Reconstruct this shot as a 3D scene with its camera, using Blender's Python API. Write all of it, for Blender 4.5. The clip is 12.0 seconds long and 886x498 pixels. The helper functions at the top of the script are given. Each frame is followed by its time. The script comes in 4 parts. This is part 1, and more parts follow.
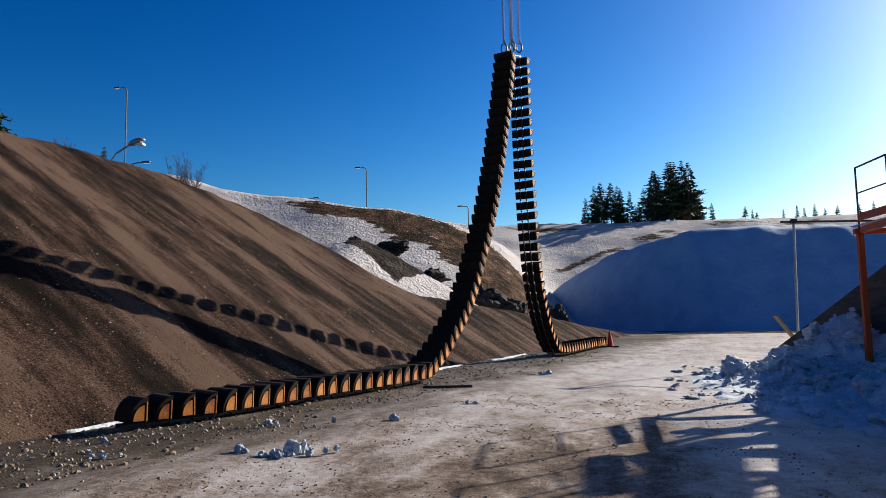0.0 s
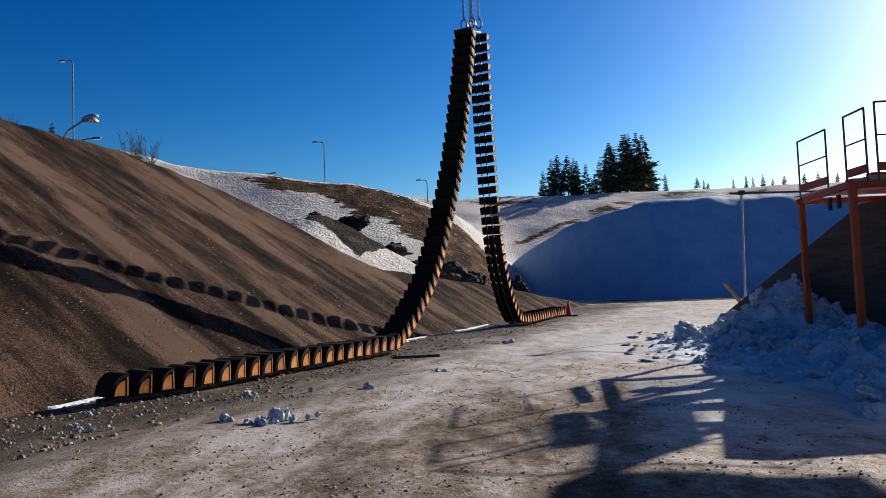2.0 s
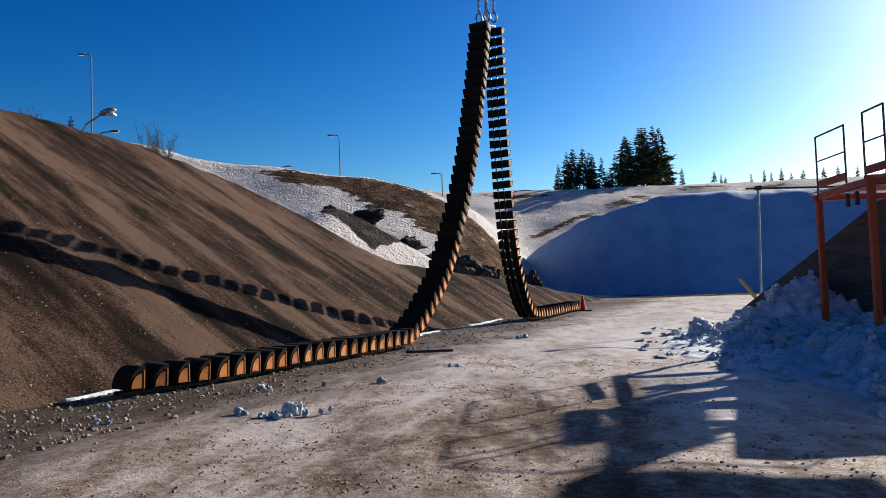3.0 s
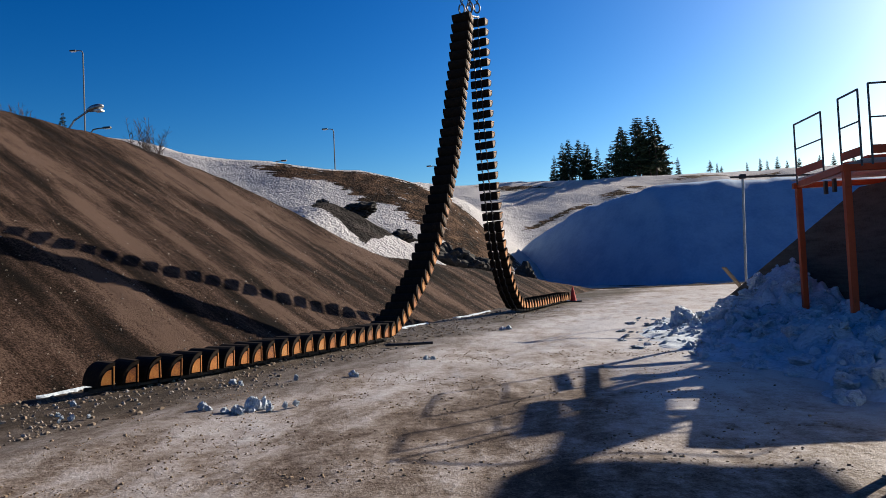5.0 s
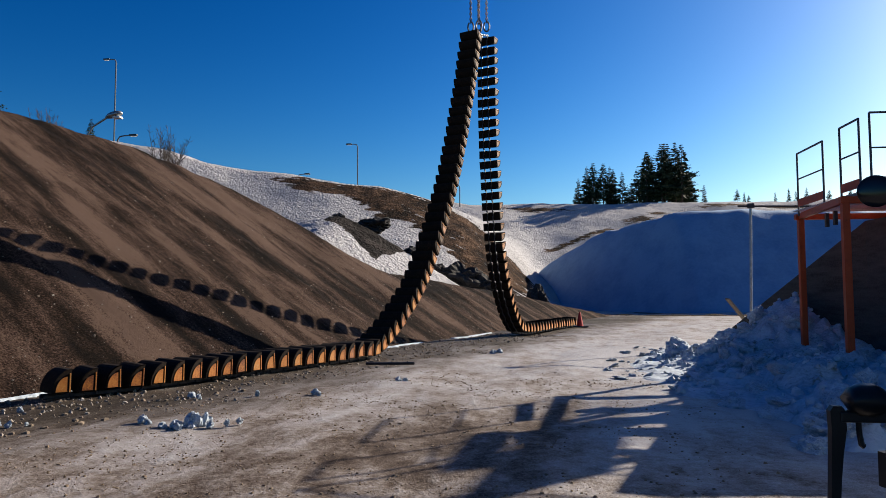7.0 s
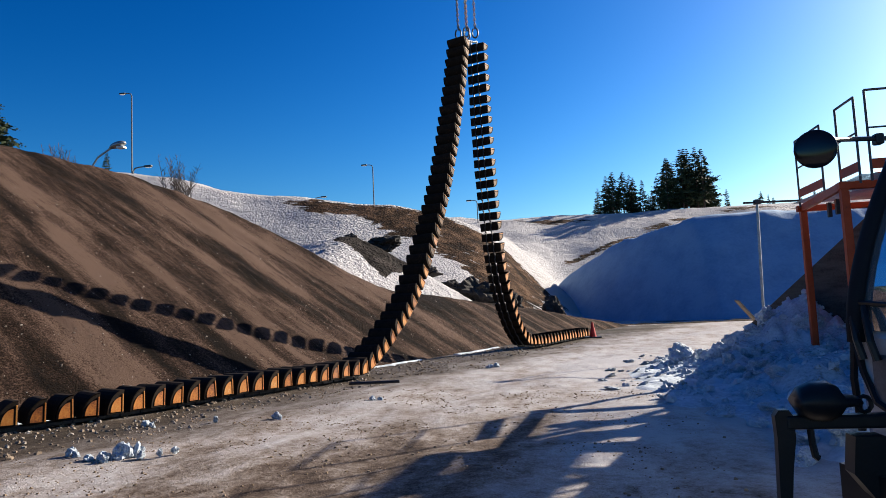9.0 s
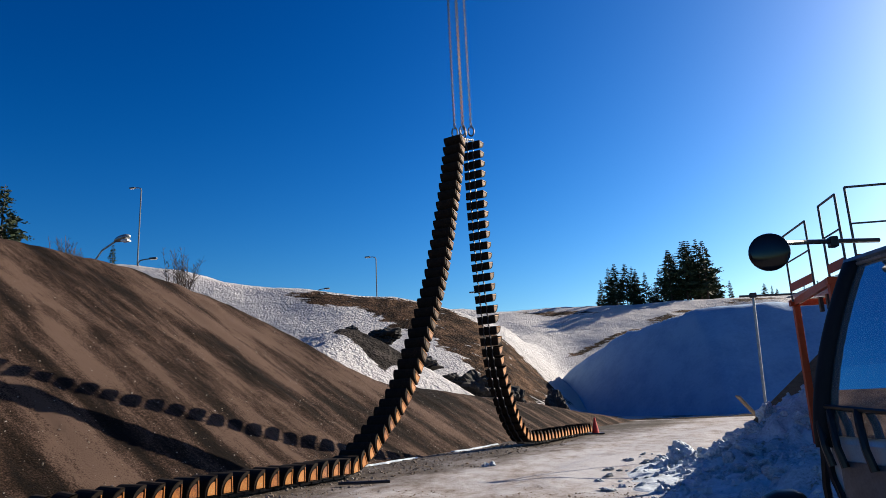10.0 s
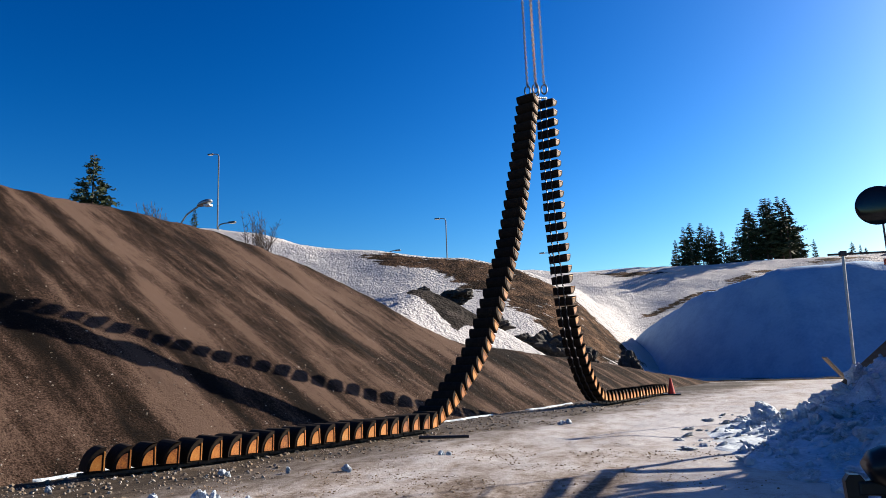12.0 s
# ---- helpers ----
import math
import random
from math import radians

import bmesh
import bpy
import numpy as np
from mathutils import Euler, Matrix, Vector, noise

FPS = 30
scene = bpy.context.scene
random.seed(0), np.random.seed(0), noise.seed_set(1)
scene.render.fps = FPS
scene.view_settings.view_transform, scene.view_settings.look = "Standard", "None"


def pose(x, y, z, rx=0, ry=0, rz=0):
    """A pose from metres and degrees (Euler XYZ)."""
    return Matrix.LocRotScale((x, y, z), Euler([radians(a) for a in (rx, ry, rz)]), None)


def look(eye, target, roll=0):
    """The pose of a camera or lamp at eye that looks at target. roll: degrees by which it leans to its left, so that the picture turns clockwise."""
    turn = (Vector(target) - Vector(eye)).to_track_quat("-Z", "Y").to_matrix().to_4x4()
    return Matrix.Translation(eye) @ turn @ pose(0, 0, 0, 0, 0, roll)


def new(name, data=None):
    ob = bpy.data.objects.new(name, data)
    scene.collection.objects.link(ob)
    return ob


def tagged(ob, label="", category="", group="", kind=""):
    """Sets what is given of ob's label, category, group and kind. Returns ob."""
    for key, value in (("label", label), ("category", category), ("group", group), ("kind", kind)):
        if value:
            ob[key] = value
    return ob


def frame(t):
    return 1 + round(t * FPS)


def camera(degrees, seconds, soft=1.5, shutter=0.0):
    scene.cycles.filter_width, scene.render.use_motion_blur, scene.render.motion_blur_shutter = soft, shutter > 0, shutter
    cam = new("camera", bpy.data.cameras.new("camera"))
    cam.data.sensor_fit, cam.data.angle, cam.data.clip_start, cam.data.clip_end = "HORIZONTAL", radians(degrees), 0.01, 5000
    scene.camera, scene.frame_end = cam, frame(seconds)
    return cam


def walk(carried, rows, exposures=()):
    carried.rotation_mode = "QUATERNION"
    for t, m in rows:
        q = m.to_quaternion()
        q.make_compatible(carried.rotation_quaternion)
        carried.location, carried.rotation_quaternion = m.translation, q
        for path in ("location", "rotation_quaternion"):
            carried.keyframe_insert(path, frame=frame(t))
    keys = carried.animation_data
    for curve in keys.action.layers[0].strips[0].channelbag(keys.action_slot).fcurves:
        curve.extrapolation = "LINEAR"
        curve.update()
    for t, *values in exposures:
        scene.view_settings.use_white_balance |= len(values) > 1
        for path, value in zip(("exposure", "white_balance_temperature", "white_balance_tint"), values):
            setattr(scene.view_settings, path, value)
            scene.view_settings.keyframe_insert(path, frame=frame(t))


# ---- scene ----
cam = camera(65.0, 12.0, 0.6)
PATH = [
    (0, (0.789, -0.243, 1.506), (0.556, 1.735, 1.694), -1.1),
    (0.5, (0.863, -0.419, 1.443), (0.574, 1.554, 1.599), -1.1),
    (1, (0.947, -0.637, 1.53), (0.749, 1.348, 1.669), -0.5),
    (1.5, (0.755, -0.699, 1.518), (0.639, 1.294, 1.648), -1.6),
    (2, (0.671, -0.705, 1.49), (0.554, 1.288, 1.599), -2.2),
    (2.5, (0.676, -0.724, 1.507), (0.53, 1.268, 1.601), -2.0),
    (3, (0.699, -0.73, 1.527), (0.539, 1.261, 1.618), -1.9),
    (5, (1.13, -0.648, 1.504), (0.971, 1.345, 1.574), -2.6),
    (5.5, (1.273, -0.52, 1.461), (1.174, 1.475, 1.57), -0.4),
    (6, (1.505, -0.485, 1.459), (1.268, 1.497, 1.576), -1.5),
    (6.5, (1.696, -0.411, 1.505), (1.465, 1.572, 1.63), -0.1),
    (8.5, (2.54, 0.395, 1.438), (2.295, 2.376, 1.565), -1.3),
    (9, (2.698, 0.53, 1.374), (2.397, 2.5, 1.553), -2.6),
    (9.5, (2.89, 0.596, 1.446), (2.573, 2.536, 1.813), -0.7),
    (10, (2.943, 0.526, 1.416), (2.647, 2.455, 1.854), -2.6),
    (10.5, (2.947, 0.557, 1.349), (2.641, 2.488, 1.772), -2.6),
    (11, (2.934, 0.553, 1.376), (2.51, 2.467, 1.773), -2.0),
    (11.5, (2.881, 0.478, 1.398), (2.408, 2.385, 1.772), -3.3),
    (12, (2.812, 0.405, 1.382), (2.315, 2.313, 1.719), -2.0),
]
walk(cam, [(t, look(eye, target, roll)) for t, eye, target, roll in PATH], [(0.0, 1.15), (0.5, 1.37), (1.0, 0.92), (1.5, 0.95), (2.0, 1.02), (3.0, 1.17), (5.5, 1.05), (6.0, 1.45), (6.5, 0.97), (8.5, 1.32), (9.5, 1.42), (10.0, 1.23), (10.5, 1.47), (11.0, 1.67), (11.5, 1.52), (12.0, 1.52)])

# ---- light ----
SUN = Vector((0.679, 0.611, 0.407)).normalized()
world = bpy.data.worlds.new("world")
scene.world = world
world.use_nodes = True
wn = world.node_tree
sky = wn.nodes.new("ShaderNodeTexSky")
sky.sky_type, sky.sun_disc = "NISHITA", False
sky.sun_elevation, sky.sun_rotation = math.asin(SUN.z), math.atan2(SUN.x, SUN.y)
sky.air_density, sky.dust_density, sky.ozone_density = 1.0, 0.8, 3.0
deep = wn.nodes.new("ShaderNodeHueSaturation")
deep.inputs["Hue"].default_value, deep.inputs["Saturation"].default_value = 0.497, 1.46
clear = wn.nodes.new("ShaderNodeGamma")
clear.inputs["Gamma"].default_value = 1.5
wn.links.new(sky.outputs[0], deep.inputs["Color"])
wn.links.new(deep.outputs[0], clear.inputs[0])
wn.links.new(clear.outputs[0], wn.nodes["Background"].inputs[0])
wn.nodes["Background"].inputs[1].default_value = 0.0235
lamp = bpy.data.lights.new("sun", "SUN")
lamp.energy, lamp.angle, lamp.color = 5.0, radians(0.4), (1.0, 0.89, 0.73)
sun = new("sun", lamp)
sun.matrix_world = look(SUN * 60, (0, 0, 0))


# ---- materials ----
def mat(name, stops, scale=4.0, rough=0.85, metal=0.0, bump=0.3, fine=60.0, stretch=(1, 1, 1), per=0.0, depth=0.02, spec=0.3):
    """A surface whose colour runs through the stops by coarse noise, broken by fine noise, with relief."""
    m = bpy.data.materials.new(name)
    m.use_nodes = True
    n, l = m.node_tree.nodes, m.node_tree.links
    b = n["Principled BSDF"]
    b.inputs["Roughness"].default_value, b.inputs["Metallic"].default_value = rough, metal
    b.inputs["Specular IOR Level"].default_value = spec
    co = n.new("ShaderNodeTexCoord")
    mp = n.new("ShaderNodeMapping")
    mp.inputs["Scale"].default_value = stretch
    l.new(co.outputs["Object"], mp.inputs[0])
    a = n.new("ShaderNodeTexNoise")
    a.inputs["Scale"].default_value, a.inputs["Detail"].default_value, a.inputs["Roughness"].default_value = scale, 6, 0.65
    f = n.new("ShaderNodeTexNoise")
    f.inputs["Scale"].default_value, f.inputs["Detail"].default_value = fine, 4
    l.new(mp.outputs[0], a.inputs[0])
    l.new(co.outputs["Object"], f.inputs[0])
    mix = n.new("ShaderNodeMath")
    mix.operation = "MULTIPLY_ADD"
    l.new(f.outputs[0], mix.inputs[0])
    mix.inputs[1].default_value = 0.45
    sub = n.new("ShaderNodeMath")
    sub.operation = "SUBTRACT"
    l.new(a.outputs[0], sub.inputs[0])
    sub.inputs[1].default_value = 0.225
    l.new(sub.outputs[0], mix.inputs[2])
    last = mix.outputs[0]
    if per:
        oi = n.new("ShaderNodeObjectInfo")
        pm = n.new("ShaderNodeMath")
        pm.operation = "MULTIPLY_ADD"
        l.new(oi.outputs["Random"], pm.inputs[0])
        pm.inputs[1].default_value = per
        l.new(last, pm.inputs[2])
        ps = n.new("ShaderNodeMath")
        ps.operation = "SUBTRACT"
        l.new(pm.outputs[0], ps.inputs[0])
        ps.inputs[1].default_value = per / 2
        last = ps.outputs[0]
    r = n.new("ShaderNodeValToRGB")
    while len(r.color_ramp.elements) < len(stops):
        r.color_ramp.elements.new(0.5)
    for e, (p, c) in zip(r.color_ramp.elements, stops):
        e.position, e.color = p, (*c, 1)
    l.new(last, r.inputs[0])
    l.new(r.outputs[0], b.inputs["Base Color"])
    if bump:
        bp = n.new("ShaderNodeBump")
        bp.inputs["Strength"].default_value, bp.inputs["Distance"].default_value = bump, depth
        l.new(last, bp.inputs["Height"])
        l.new(bp.outputs[0], b.inputs["Normal"])
    return m


def plain(name, c, rough=0.6, metal=0.0, var=0.25, scale=9.0, bump=0.08):
    lo, hi = tuple(v * (1 - var) for v in c), tuple(min(1, v * (1 + var)) for v in c)
    return mat(name, [(0.3, lo), (0.7, hi)], scale, rough, metal, bump, 80, depth=0.004)


# mound snow: the blue of its shaded face is put into the colour
SHADE_BLUE_SNOW = mat("shade_blue_snow", [(0.25, (0.125, 0.225, 0.375)), (0.6, (0.19, 0.31, 0.465))], 0.5, 0.8, 0, 0.5, 5, depth=0.1)
DIRTY_SNOW = mat("dirty_snow", [(0.28, (0.2, 0.17, 0.135)), (0.38, (0.31, 0.36, 0.415)), (0.6, (0.45, 0.51, 0.58))], 1.4, 0.8, 0, 0.8, 18, depth=0.06)
CRUMB = mat("ice_crumb", [(0.3, (0.096, 0.072, 0.052)), (0.5, (0.208, 0.172, 0.14)), (0.72, (0.4, 0.376, 0.352))], 5, 0.85, 0, 0.4, 40)
RUST = mat("rusty_end", [(0.3, (0.024, 0.0128, 0.008)), (0.55, (0.088, 0.04, 0.0176)), (0.8, (0.24, 0.12, 0.048))], 11, 0.75, 0.1, 0.2, 60, per=0.25, depth=0.003)
CONCRETE = mat("concrete", [(0.3, (0.0344, 0.0304, 0.0265)), (0.5, (0.0634, 0.0583, 0.0516)), (0.72, (0.087, 0.0795, 0.0714))], 1.3, 0.9, 0, 0.3, 30, (1, 1, 6))
ORANGE = mat("orange_paint", [(0.22, (0.153, 0.0306, 0.011)), (0.36, (0.38, 0.0459, 0.00981)), (0.7, (0.465, 0.0643, 0.0135))], 6, 0.5, 0, 0.1, 70, depth=0.003)
BUCKET = mat("bucket_steel", [(0.3, (0.008, 0.006, 0.005)), (0.6, (0.02, 0.013, 0.009)), (0.85, (0.07, 0.034, 0.016))], 12, 0.85, 0.0, 0.3, 70, per=0.15, depth=0.004, spec=0.12)
OCHRE = mat("bucket_end_paint", [(0.24, (0.128, 0.0344, 0.00717)), (0.45, (0.332, 0.109, 0.0143)), (0.66, (0.395, 0.16, 0.0286)), (0.86, (0.383, 0.287, 0.158))], 9, 0.6, 0, 0.2, 60, per=0.32, depth=0.003)
STEEL = plain("dark_steel", (0.05, 0.05, 0.055), 0.5, 0.8)
GALV = plain("galvanised_steel", (0.28, 0.3, 0.32), 0.45, 0.7)
BLACK = plain("black_plastic", (0.012, 0.012, 0.013), 0.4)
WOOD = mat("plank_wood", [(0.3, (0.2, 0.13, 0.08)), (0.7, (0.42, 0.31, 0.2))], 4, 0.85, 0, 0.3, 40, (8, 8, 1))
BARK = plain("bark", (0.07, 0.05, 0.04), 0.9)
NEEDLES = mat("needles", [(0.3, (0.0126, 0.0224, 0.0098)), (0.7, (0.035, 0.0525, 0.021))], 3, 0.8, 0, 0, 12, per=0.2)
CAB = plain("silver_cab_paint", (0.5, 0.53, 0.56), 0.25, 0.3, 0.15, 3.0, 0.03)
RED = plain("red_plastic", (0.5, 0.03, 0.02), 0.5)
LAMPGLASS = plain("lamp_cover", (0.7, 0.7, 0.68), 0.3)

glass = bpy.data.materials.new("windscreen_glass")
glass.use_nodes = True
gb = glass.node_tree.nodes["Principled BSDF"]
gb.inputs["Base Color"].default_value = (0.62, 0.68, 0.72, 1)
gb.inputs["Metallic"].default_value = 0.8
gb.inputs["Roughness"].default_value, gb.inputs["IOR"].default_value, gb.inputs["Specular IOR Level"].default_value = 0.03, 3.4, 0.5


def ground_material():
    """Packed snow and ice over mud: brown near the heap, grey-white on the driven strip, white far off and at the bank."""
    m = bpy.data.materials.new("packed_ground")
    m.use_nodes = True
    n, l = m.node_tree.nodes, m.node_tree.links
    b = n["Principled BSDF"]

    def noise_of(scale, detail=5, stretch=(1, 1, 1), turn=0.0, rough=0.6):
        mp = n.new("ShaderNodeMapping")
        mp.inputs["Scale"].default_value, mp.inputs["Rotation"].default_value = stretch, (0, 0, turn)
        l.new(co.outputs["Object"], mp.inputs[0])
        t = n.new("ShaderNodeTexNoise")
        t.inputs["Scale"].default_value, t.inputs["Detail"].default_value, t.inputs["Roughness"].default_value = scale, detail, rough
        l.new(mp.outputs[0], t.inputs[0])
        return t.outputs[0]

    def math_of(op, a, c, d=None):
        t = n.new("ShaderNodeMath")
        t.operation = op
        for k, v in enumerate((a, c, d)):
            if v is None:
                continue
            if isinstance(v, (int, float)):
                t.inputs[k].default_value = v
            else:
                l.new(v, t.inputs[k])
        return t.outputs[0]

    def ramp(v, stops):
        r = n.new("ShaderNodeValToRGB")
        while len(r.color_ramp.elements) < len(stops):
            r.color_ramp.elements.new(0.5)
        for e, (p, c) in zip(r.color_ramp.elements, stops):
            e.position, e.color = p, (*c, 1) if isinstance(c, tuple) else (c, c, c, 1)
        l.new(v, r.inputs[0])
        return r.outputs[0]

    def blend(f, a, c):
        x = n.new("ShaderNodeMix")
        x.data_type = "RGBA"
        l.new(f, x.inputs[0])
        l.new(a, x.inputs[6])
        l.new(c, x.inputs[7])
        return x.outputs[2]

    b.inputs["Specular IOR Level"].default_value = 0.18
    co = n.new("ShaderNodeTexCoord")
    sep = n.new("ShaderNodeSeparateXYZ")
    l.new(co.outputs["Object"], sep.inputs[0])
    # distance to the right of the heap's foot
    off = math_of("ADD", math_of("MULTIPLY", sep.outputs[0], 0.94), math_of("MULTIPLY", sep.outputs[1], -0.34))
    wob = noise_of(0.5, 4, (1, 1, 1))
    off = math_of("ADD", math_of("ADD", off, 9.1), math_of("MULTIPLY_ADD", wob, 3.4, -1.7))
    big, med, fine, speck = noise_of(0.5, 4, (1.7, 0.7, 1), 0.36), noise_of(1.6, 4, (1.7, 0.9, 1), 0.36, 0.55), noise_of(9, 7, rough=0.75), noise_of(45, 2)

    def stain(x, y, rx, ry, turn):
        mp = n.new("ShaderNodeMapping")
        mp.vector_type = "TEXTURE"
        mp.inputs["Location"].default_value, mp.inputs["Rotation"].default_value, mp.inputs["Scale"].default_value = (x, y, 0), (0, 0, turn), (rx, ry, 1000)
        l.new(co.outputs["Object"], mp.inputs[0])
        ln = n.new("ShaderNodeVectorMath")
        ln.operation = "LENGTH"
        l.new(mp.outputs[0], ln.inputs[0])
        return ramp(ln.outputs["Value"], [(0.2, 1.0), (1.0, 0.0)])

    dirt = math_of("MAXIMUM", stain(0.9, 7.0, 1.7, 3.4, -0.55), math_of("MAXIMUM", stain(1.6, 4.2, 2.6, 1.8, 0.3), stain(4.5, 36, 5.5, 3.0, 0.2)))
    grainy = math_of("ADD", math_of("MULTIPLY", fine, 0.6), math_of("MULTIPLY", speck, 0.3))
    ice = math_of("ADD", math_of("MULTIPLY", big, 0.75), math_of("ADD", math_of("MULTIPLY", med, 0.6), math_of("ADD", grainy, -0.61)))
    ice = math_of("MULTIPLY_ADD", dirt, -0.17, ice)
    dusting = math_of("MAXIMUM", math_of("MAXIMUM", stain(5.3, 13.2, 2.2, 5.5, -0.1), stain(4.2, 17.5, 1.6, 4.0, -0.3)), stain(4.7, 7.8, 2.3, 3.4, 0.1))
    thawed = math_of("MAXIMUM", stain(7.5, 38.5, 5.5, 2.0, 0.1), stain(1.5, 29.0, 1.6, 4.5, -0.35))
    ice = math_of("MULTIPLY_ADD", thawed, -0.22, ice)
    ice = math_of("MULTIPLY_ADD", dusting, 0.22, ice)
    wide = ramp(math_of("MULTIPLY", off, 0.1), [(0.4, 0.1), (0.52, 0.75), (0.8, 0.7), (0.95, 1.0)])
    ice = math_of("MULTIPLY_ADD", wide, 0.1, ice)
    far = ramp(math_of("MULTIPLY", sep.outputs[1], 0.04), [(0.3, 0.0), (0.56, 1.0)])
    ice = math_of("MULTIPLY_ADD", far, 0.13, ice)
    mud = ramp(ice, [(0.25, (0.0113, 0.00806, 0.00524)), (0.5, (0.0272, 0.0195, 0.0131)), (0.68, (0.0522, 0.0393, 0.0298)), (0.9, (0.136, 0.123, 0.115))])
    packed = ramp(ice, [(0.24, (0.0239, 0.0143, 0.0103)), (0.38, (0.0684, 0.0464, 0.0347)), (0.5, (0.147, 0.117, 0.0988)), (0.62, (0.247, 0.218, 0.207)), (0.84, (0.369, 0.357, 0.364))])
    near = ramp(math_of("MULTIPLY", off, 0.1), [(0.28, 0.0), (0.52, 1.0)])
    l.new(blend(near, mud, packed), b.inputs["Base Color"])
    rr = ramp(ice, [(0.3, 0.95), (0.75, 0.6)])
    l.new(rr, b.inputs["Roughness"])
    bp = n.new("ShaderNodeBump")
    bp.inputs["Strength"].default_value, bp.inputs["Distance"].default_value = 1.0, 0.04
    l.new(math_of("ADD", grainy, math_of("MULTIPLY", med, 0.8)), bp.inputs["Height"])
    l.new(bp.outputs[0], b.inputs["Normal"])
    return m


def gravel_material():
    """Crushed gravel: tan and dark streaks that ran down the slope, coarse stones on top."""
    m = bpy.data.materials.new("gravel")
    m.use_nodes = True
    n, l = m.node_tree.nodes, m.node_tree.links
    b = n["Principled BSDF"]
    b.inputs["Roughness"].default_value, b.inputs["Specular IOR Level"].default_value = 0.97, 0.08
    co = n.new("ShaderNodeTexCoord")

    def layer(scale, stretch, detail=4, rough=0.55):
        mp = n.new("ShaderNodeMapping")
        mp.vector_type = "TEXTURE"
        mp.inputs["Rotation"].default_value, mp.inputs["Scale"].default_value = (0, 0, math.atan2(0.3395, -0.9406)), stretch
        l.new(co.outputs["Object"], mp.inputs[0])
        t = n.new("ShaderNodeTexNoise")
        t.inputs["Scale"].default_value, t.inputs["Detail"].default_value, t.inputs["Roughness"].default_value = scale, detail, rough
        l.new(mp.outputs[0], t.inputs[0])
        return t.outputs[0]

    def add(a, k, c):
        t = n.new("ShaderNodeMath")
        t.operation = "MULTIPLY_ADD"
        l.new(a, t.inputs[0])
        t.inputs[1].default_value = k
        if isinstance(c, float):
            t.inputs[2].default_value = c
        else:
            l.new(c, t.inputs[2])
        return t.outputs[0]

    streak, thin, patch, grain = layer(0.75, (7, 1, 7), 3), layer(2.6, (3.5, 1, 3.5), 5, 0.7), layer(0.4, (1.6, 1, 1)), layer(13, (1, 1, 1), 6, 0.85)
    speck = layer(30, (1, 1, 1), 2, 0.5)
    tone = add(speck, 1.0, add(streak, 2.8, add(thin, 1.0, add(patch, 0.5, add(grain, 0.9, -2.47)))))
    r = n.new("ShaderNodeValToRGB")
    stops = [(0.2, (0.00456, 0.00264, 0.00179)), (0.4, (0.0126, 0.00733, 0.00487)), (0.54, (0.026, 0.015, 0.0105)), (0.68, (0.0582, 0.0352, 0.026)), (0.9, (0.126, 0.0822, 0.0632))]
    while len(r.color_ramp.elements) < len(stops):
        r.color_ramp.elements.new(0.5)
    for e, (p, c) in zip(r.color_ramp.elements, stops):
        e.position, e.color = p, (*c, 1)
    l.new(tone, r.inputs[0])
    l.new(r.outputs[0], b.inputs["Base Color"])
    bp = n.new("ShaderNodeBump")
    bp.inputs["Strength"].default_value, bp.inputs["Distance"].default_value = 1.0, 0.14
    l.new(add(speck, 0.8, add(grain, 1.0, add(thin, 0.6, streak))), bp.inputs["Height"])
    l.new(bp.outputs[0], b.inputs["Normal"])
    return m


GRAVEL = gravel_material()


def hill_material(name, stops):
    """Old snow on a bank, melted to brown earth in streaks down the slope."""
    m = mat(name, stops, 0.6, 0.95, 0, 1.0, 5.5, depth=0.55, spec=0.05)
    n, l = m.node_tree.nodes, m.node_tree.links
    b = n["Principled BSDF"]
    brown = b.inputs["Base Color"].links[0].from_socket
    at = n.new("ShaderNodeAttribute")
    at.attribute_name = "earth"
    t = n.new("ShaderNodeTexNoise")
    t.inputs["Scale"].default_value, t.inputs["Detail"].default_value, t.inputs["Roughness"].default_value = 1.7, 8, 0.72
    co = n.new("ShaderNodeTexCoord")
    mp = n.new("ShaderNodeMapping")
    mp.inputs["Rotation"].default_value, mp.inputs["Scale"].default_value = (0, 0, 0.5), (0.35, 1.2, 1.2)
    l.new(co.outputs["Object"], mp.inputs[0])
    l.new(mp.outputs[0], t.inputs[0])
    f = n.new("ShaderNodeMath")
    f.operation = "MULTIPLY_ADD"
    l.new(t.outputs[0], f.inputs[0])
    f.inputs[1].default_value = 3.0
    g = n.new("ShaderNodeMath")
    g.operation = "SUBTRACT"
    l.new(at.outputs["Fac"], g.inputs[0])
    g.inputs[1].default_value = 1.64
    l.new(g.outputs[0], f.inputs[2])
    r = n.new("ShaderNodeValToRGB")
    r.color_ramp.elements[0].position, r.color_ramp.elements[1].position = 0.44, 0.56
    l.new(f.outputs[0], r.inputs[0])
    x = n.new("ShaderNodeMix")
    x.data_type = "RGBA"
    l.new(r.outputs[0], x.inputs[0])
    x.inputs[6].default_value = (0.4, 0.39, 0.4, 1)
    l.new(brown, x.inputs[7])
    l.new(x.outputs[2], b.inputs["Base Color"])
    return m


GROUND = ground_material()
HILL = hill_material("melting_hillside", [(0.38, (0.00891, 0.0055, 0.00374)), (0.5, (0.0365, 0.0203, 0.0122)), (0.66, (0.11, 0.0651, 0.0402))])
RUBBLE = hill_material("snowy_rubble", [(0.38, (0.007, 0.0062, 0.006)), (0.5, (0.02, 0.017, 0.016)), (0.66, (0.045, 0.038, 0.035))])


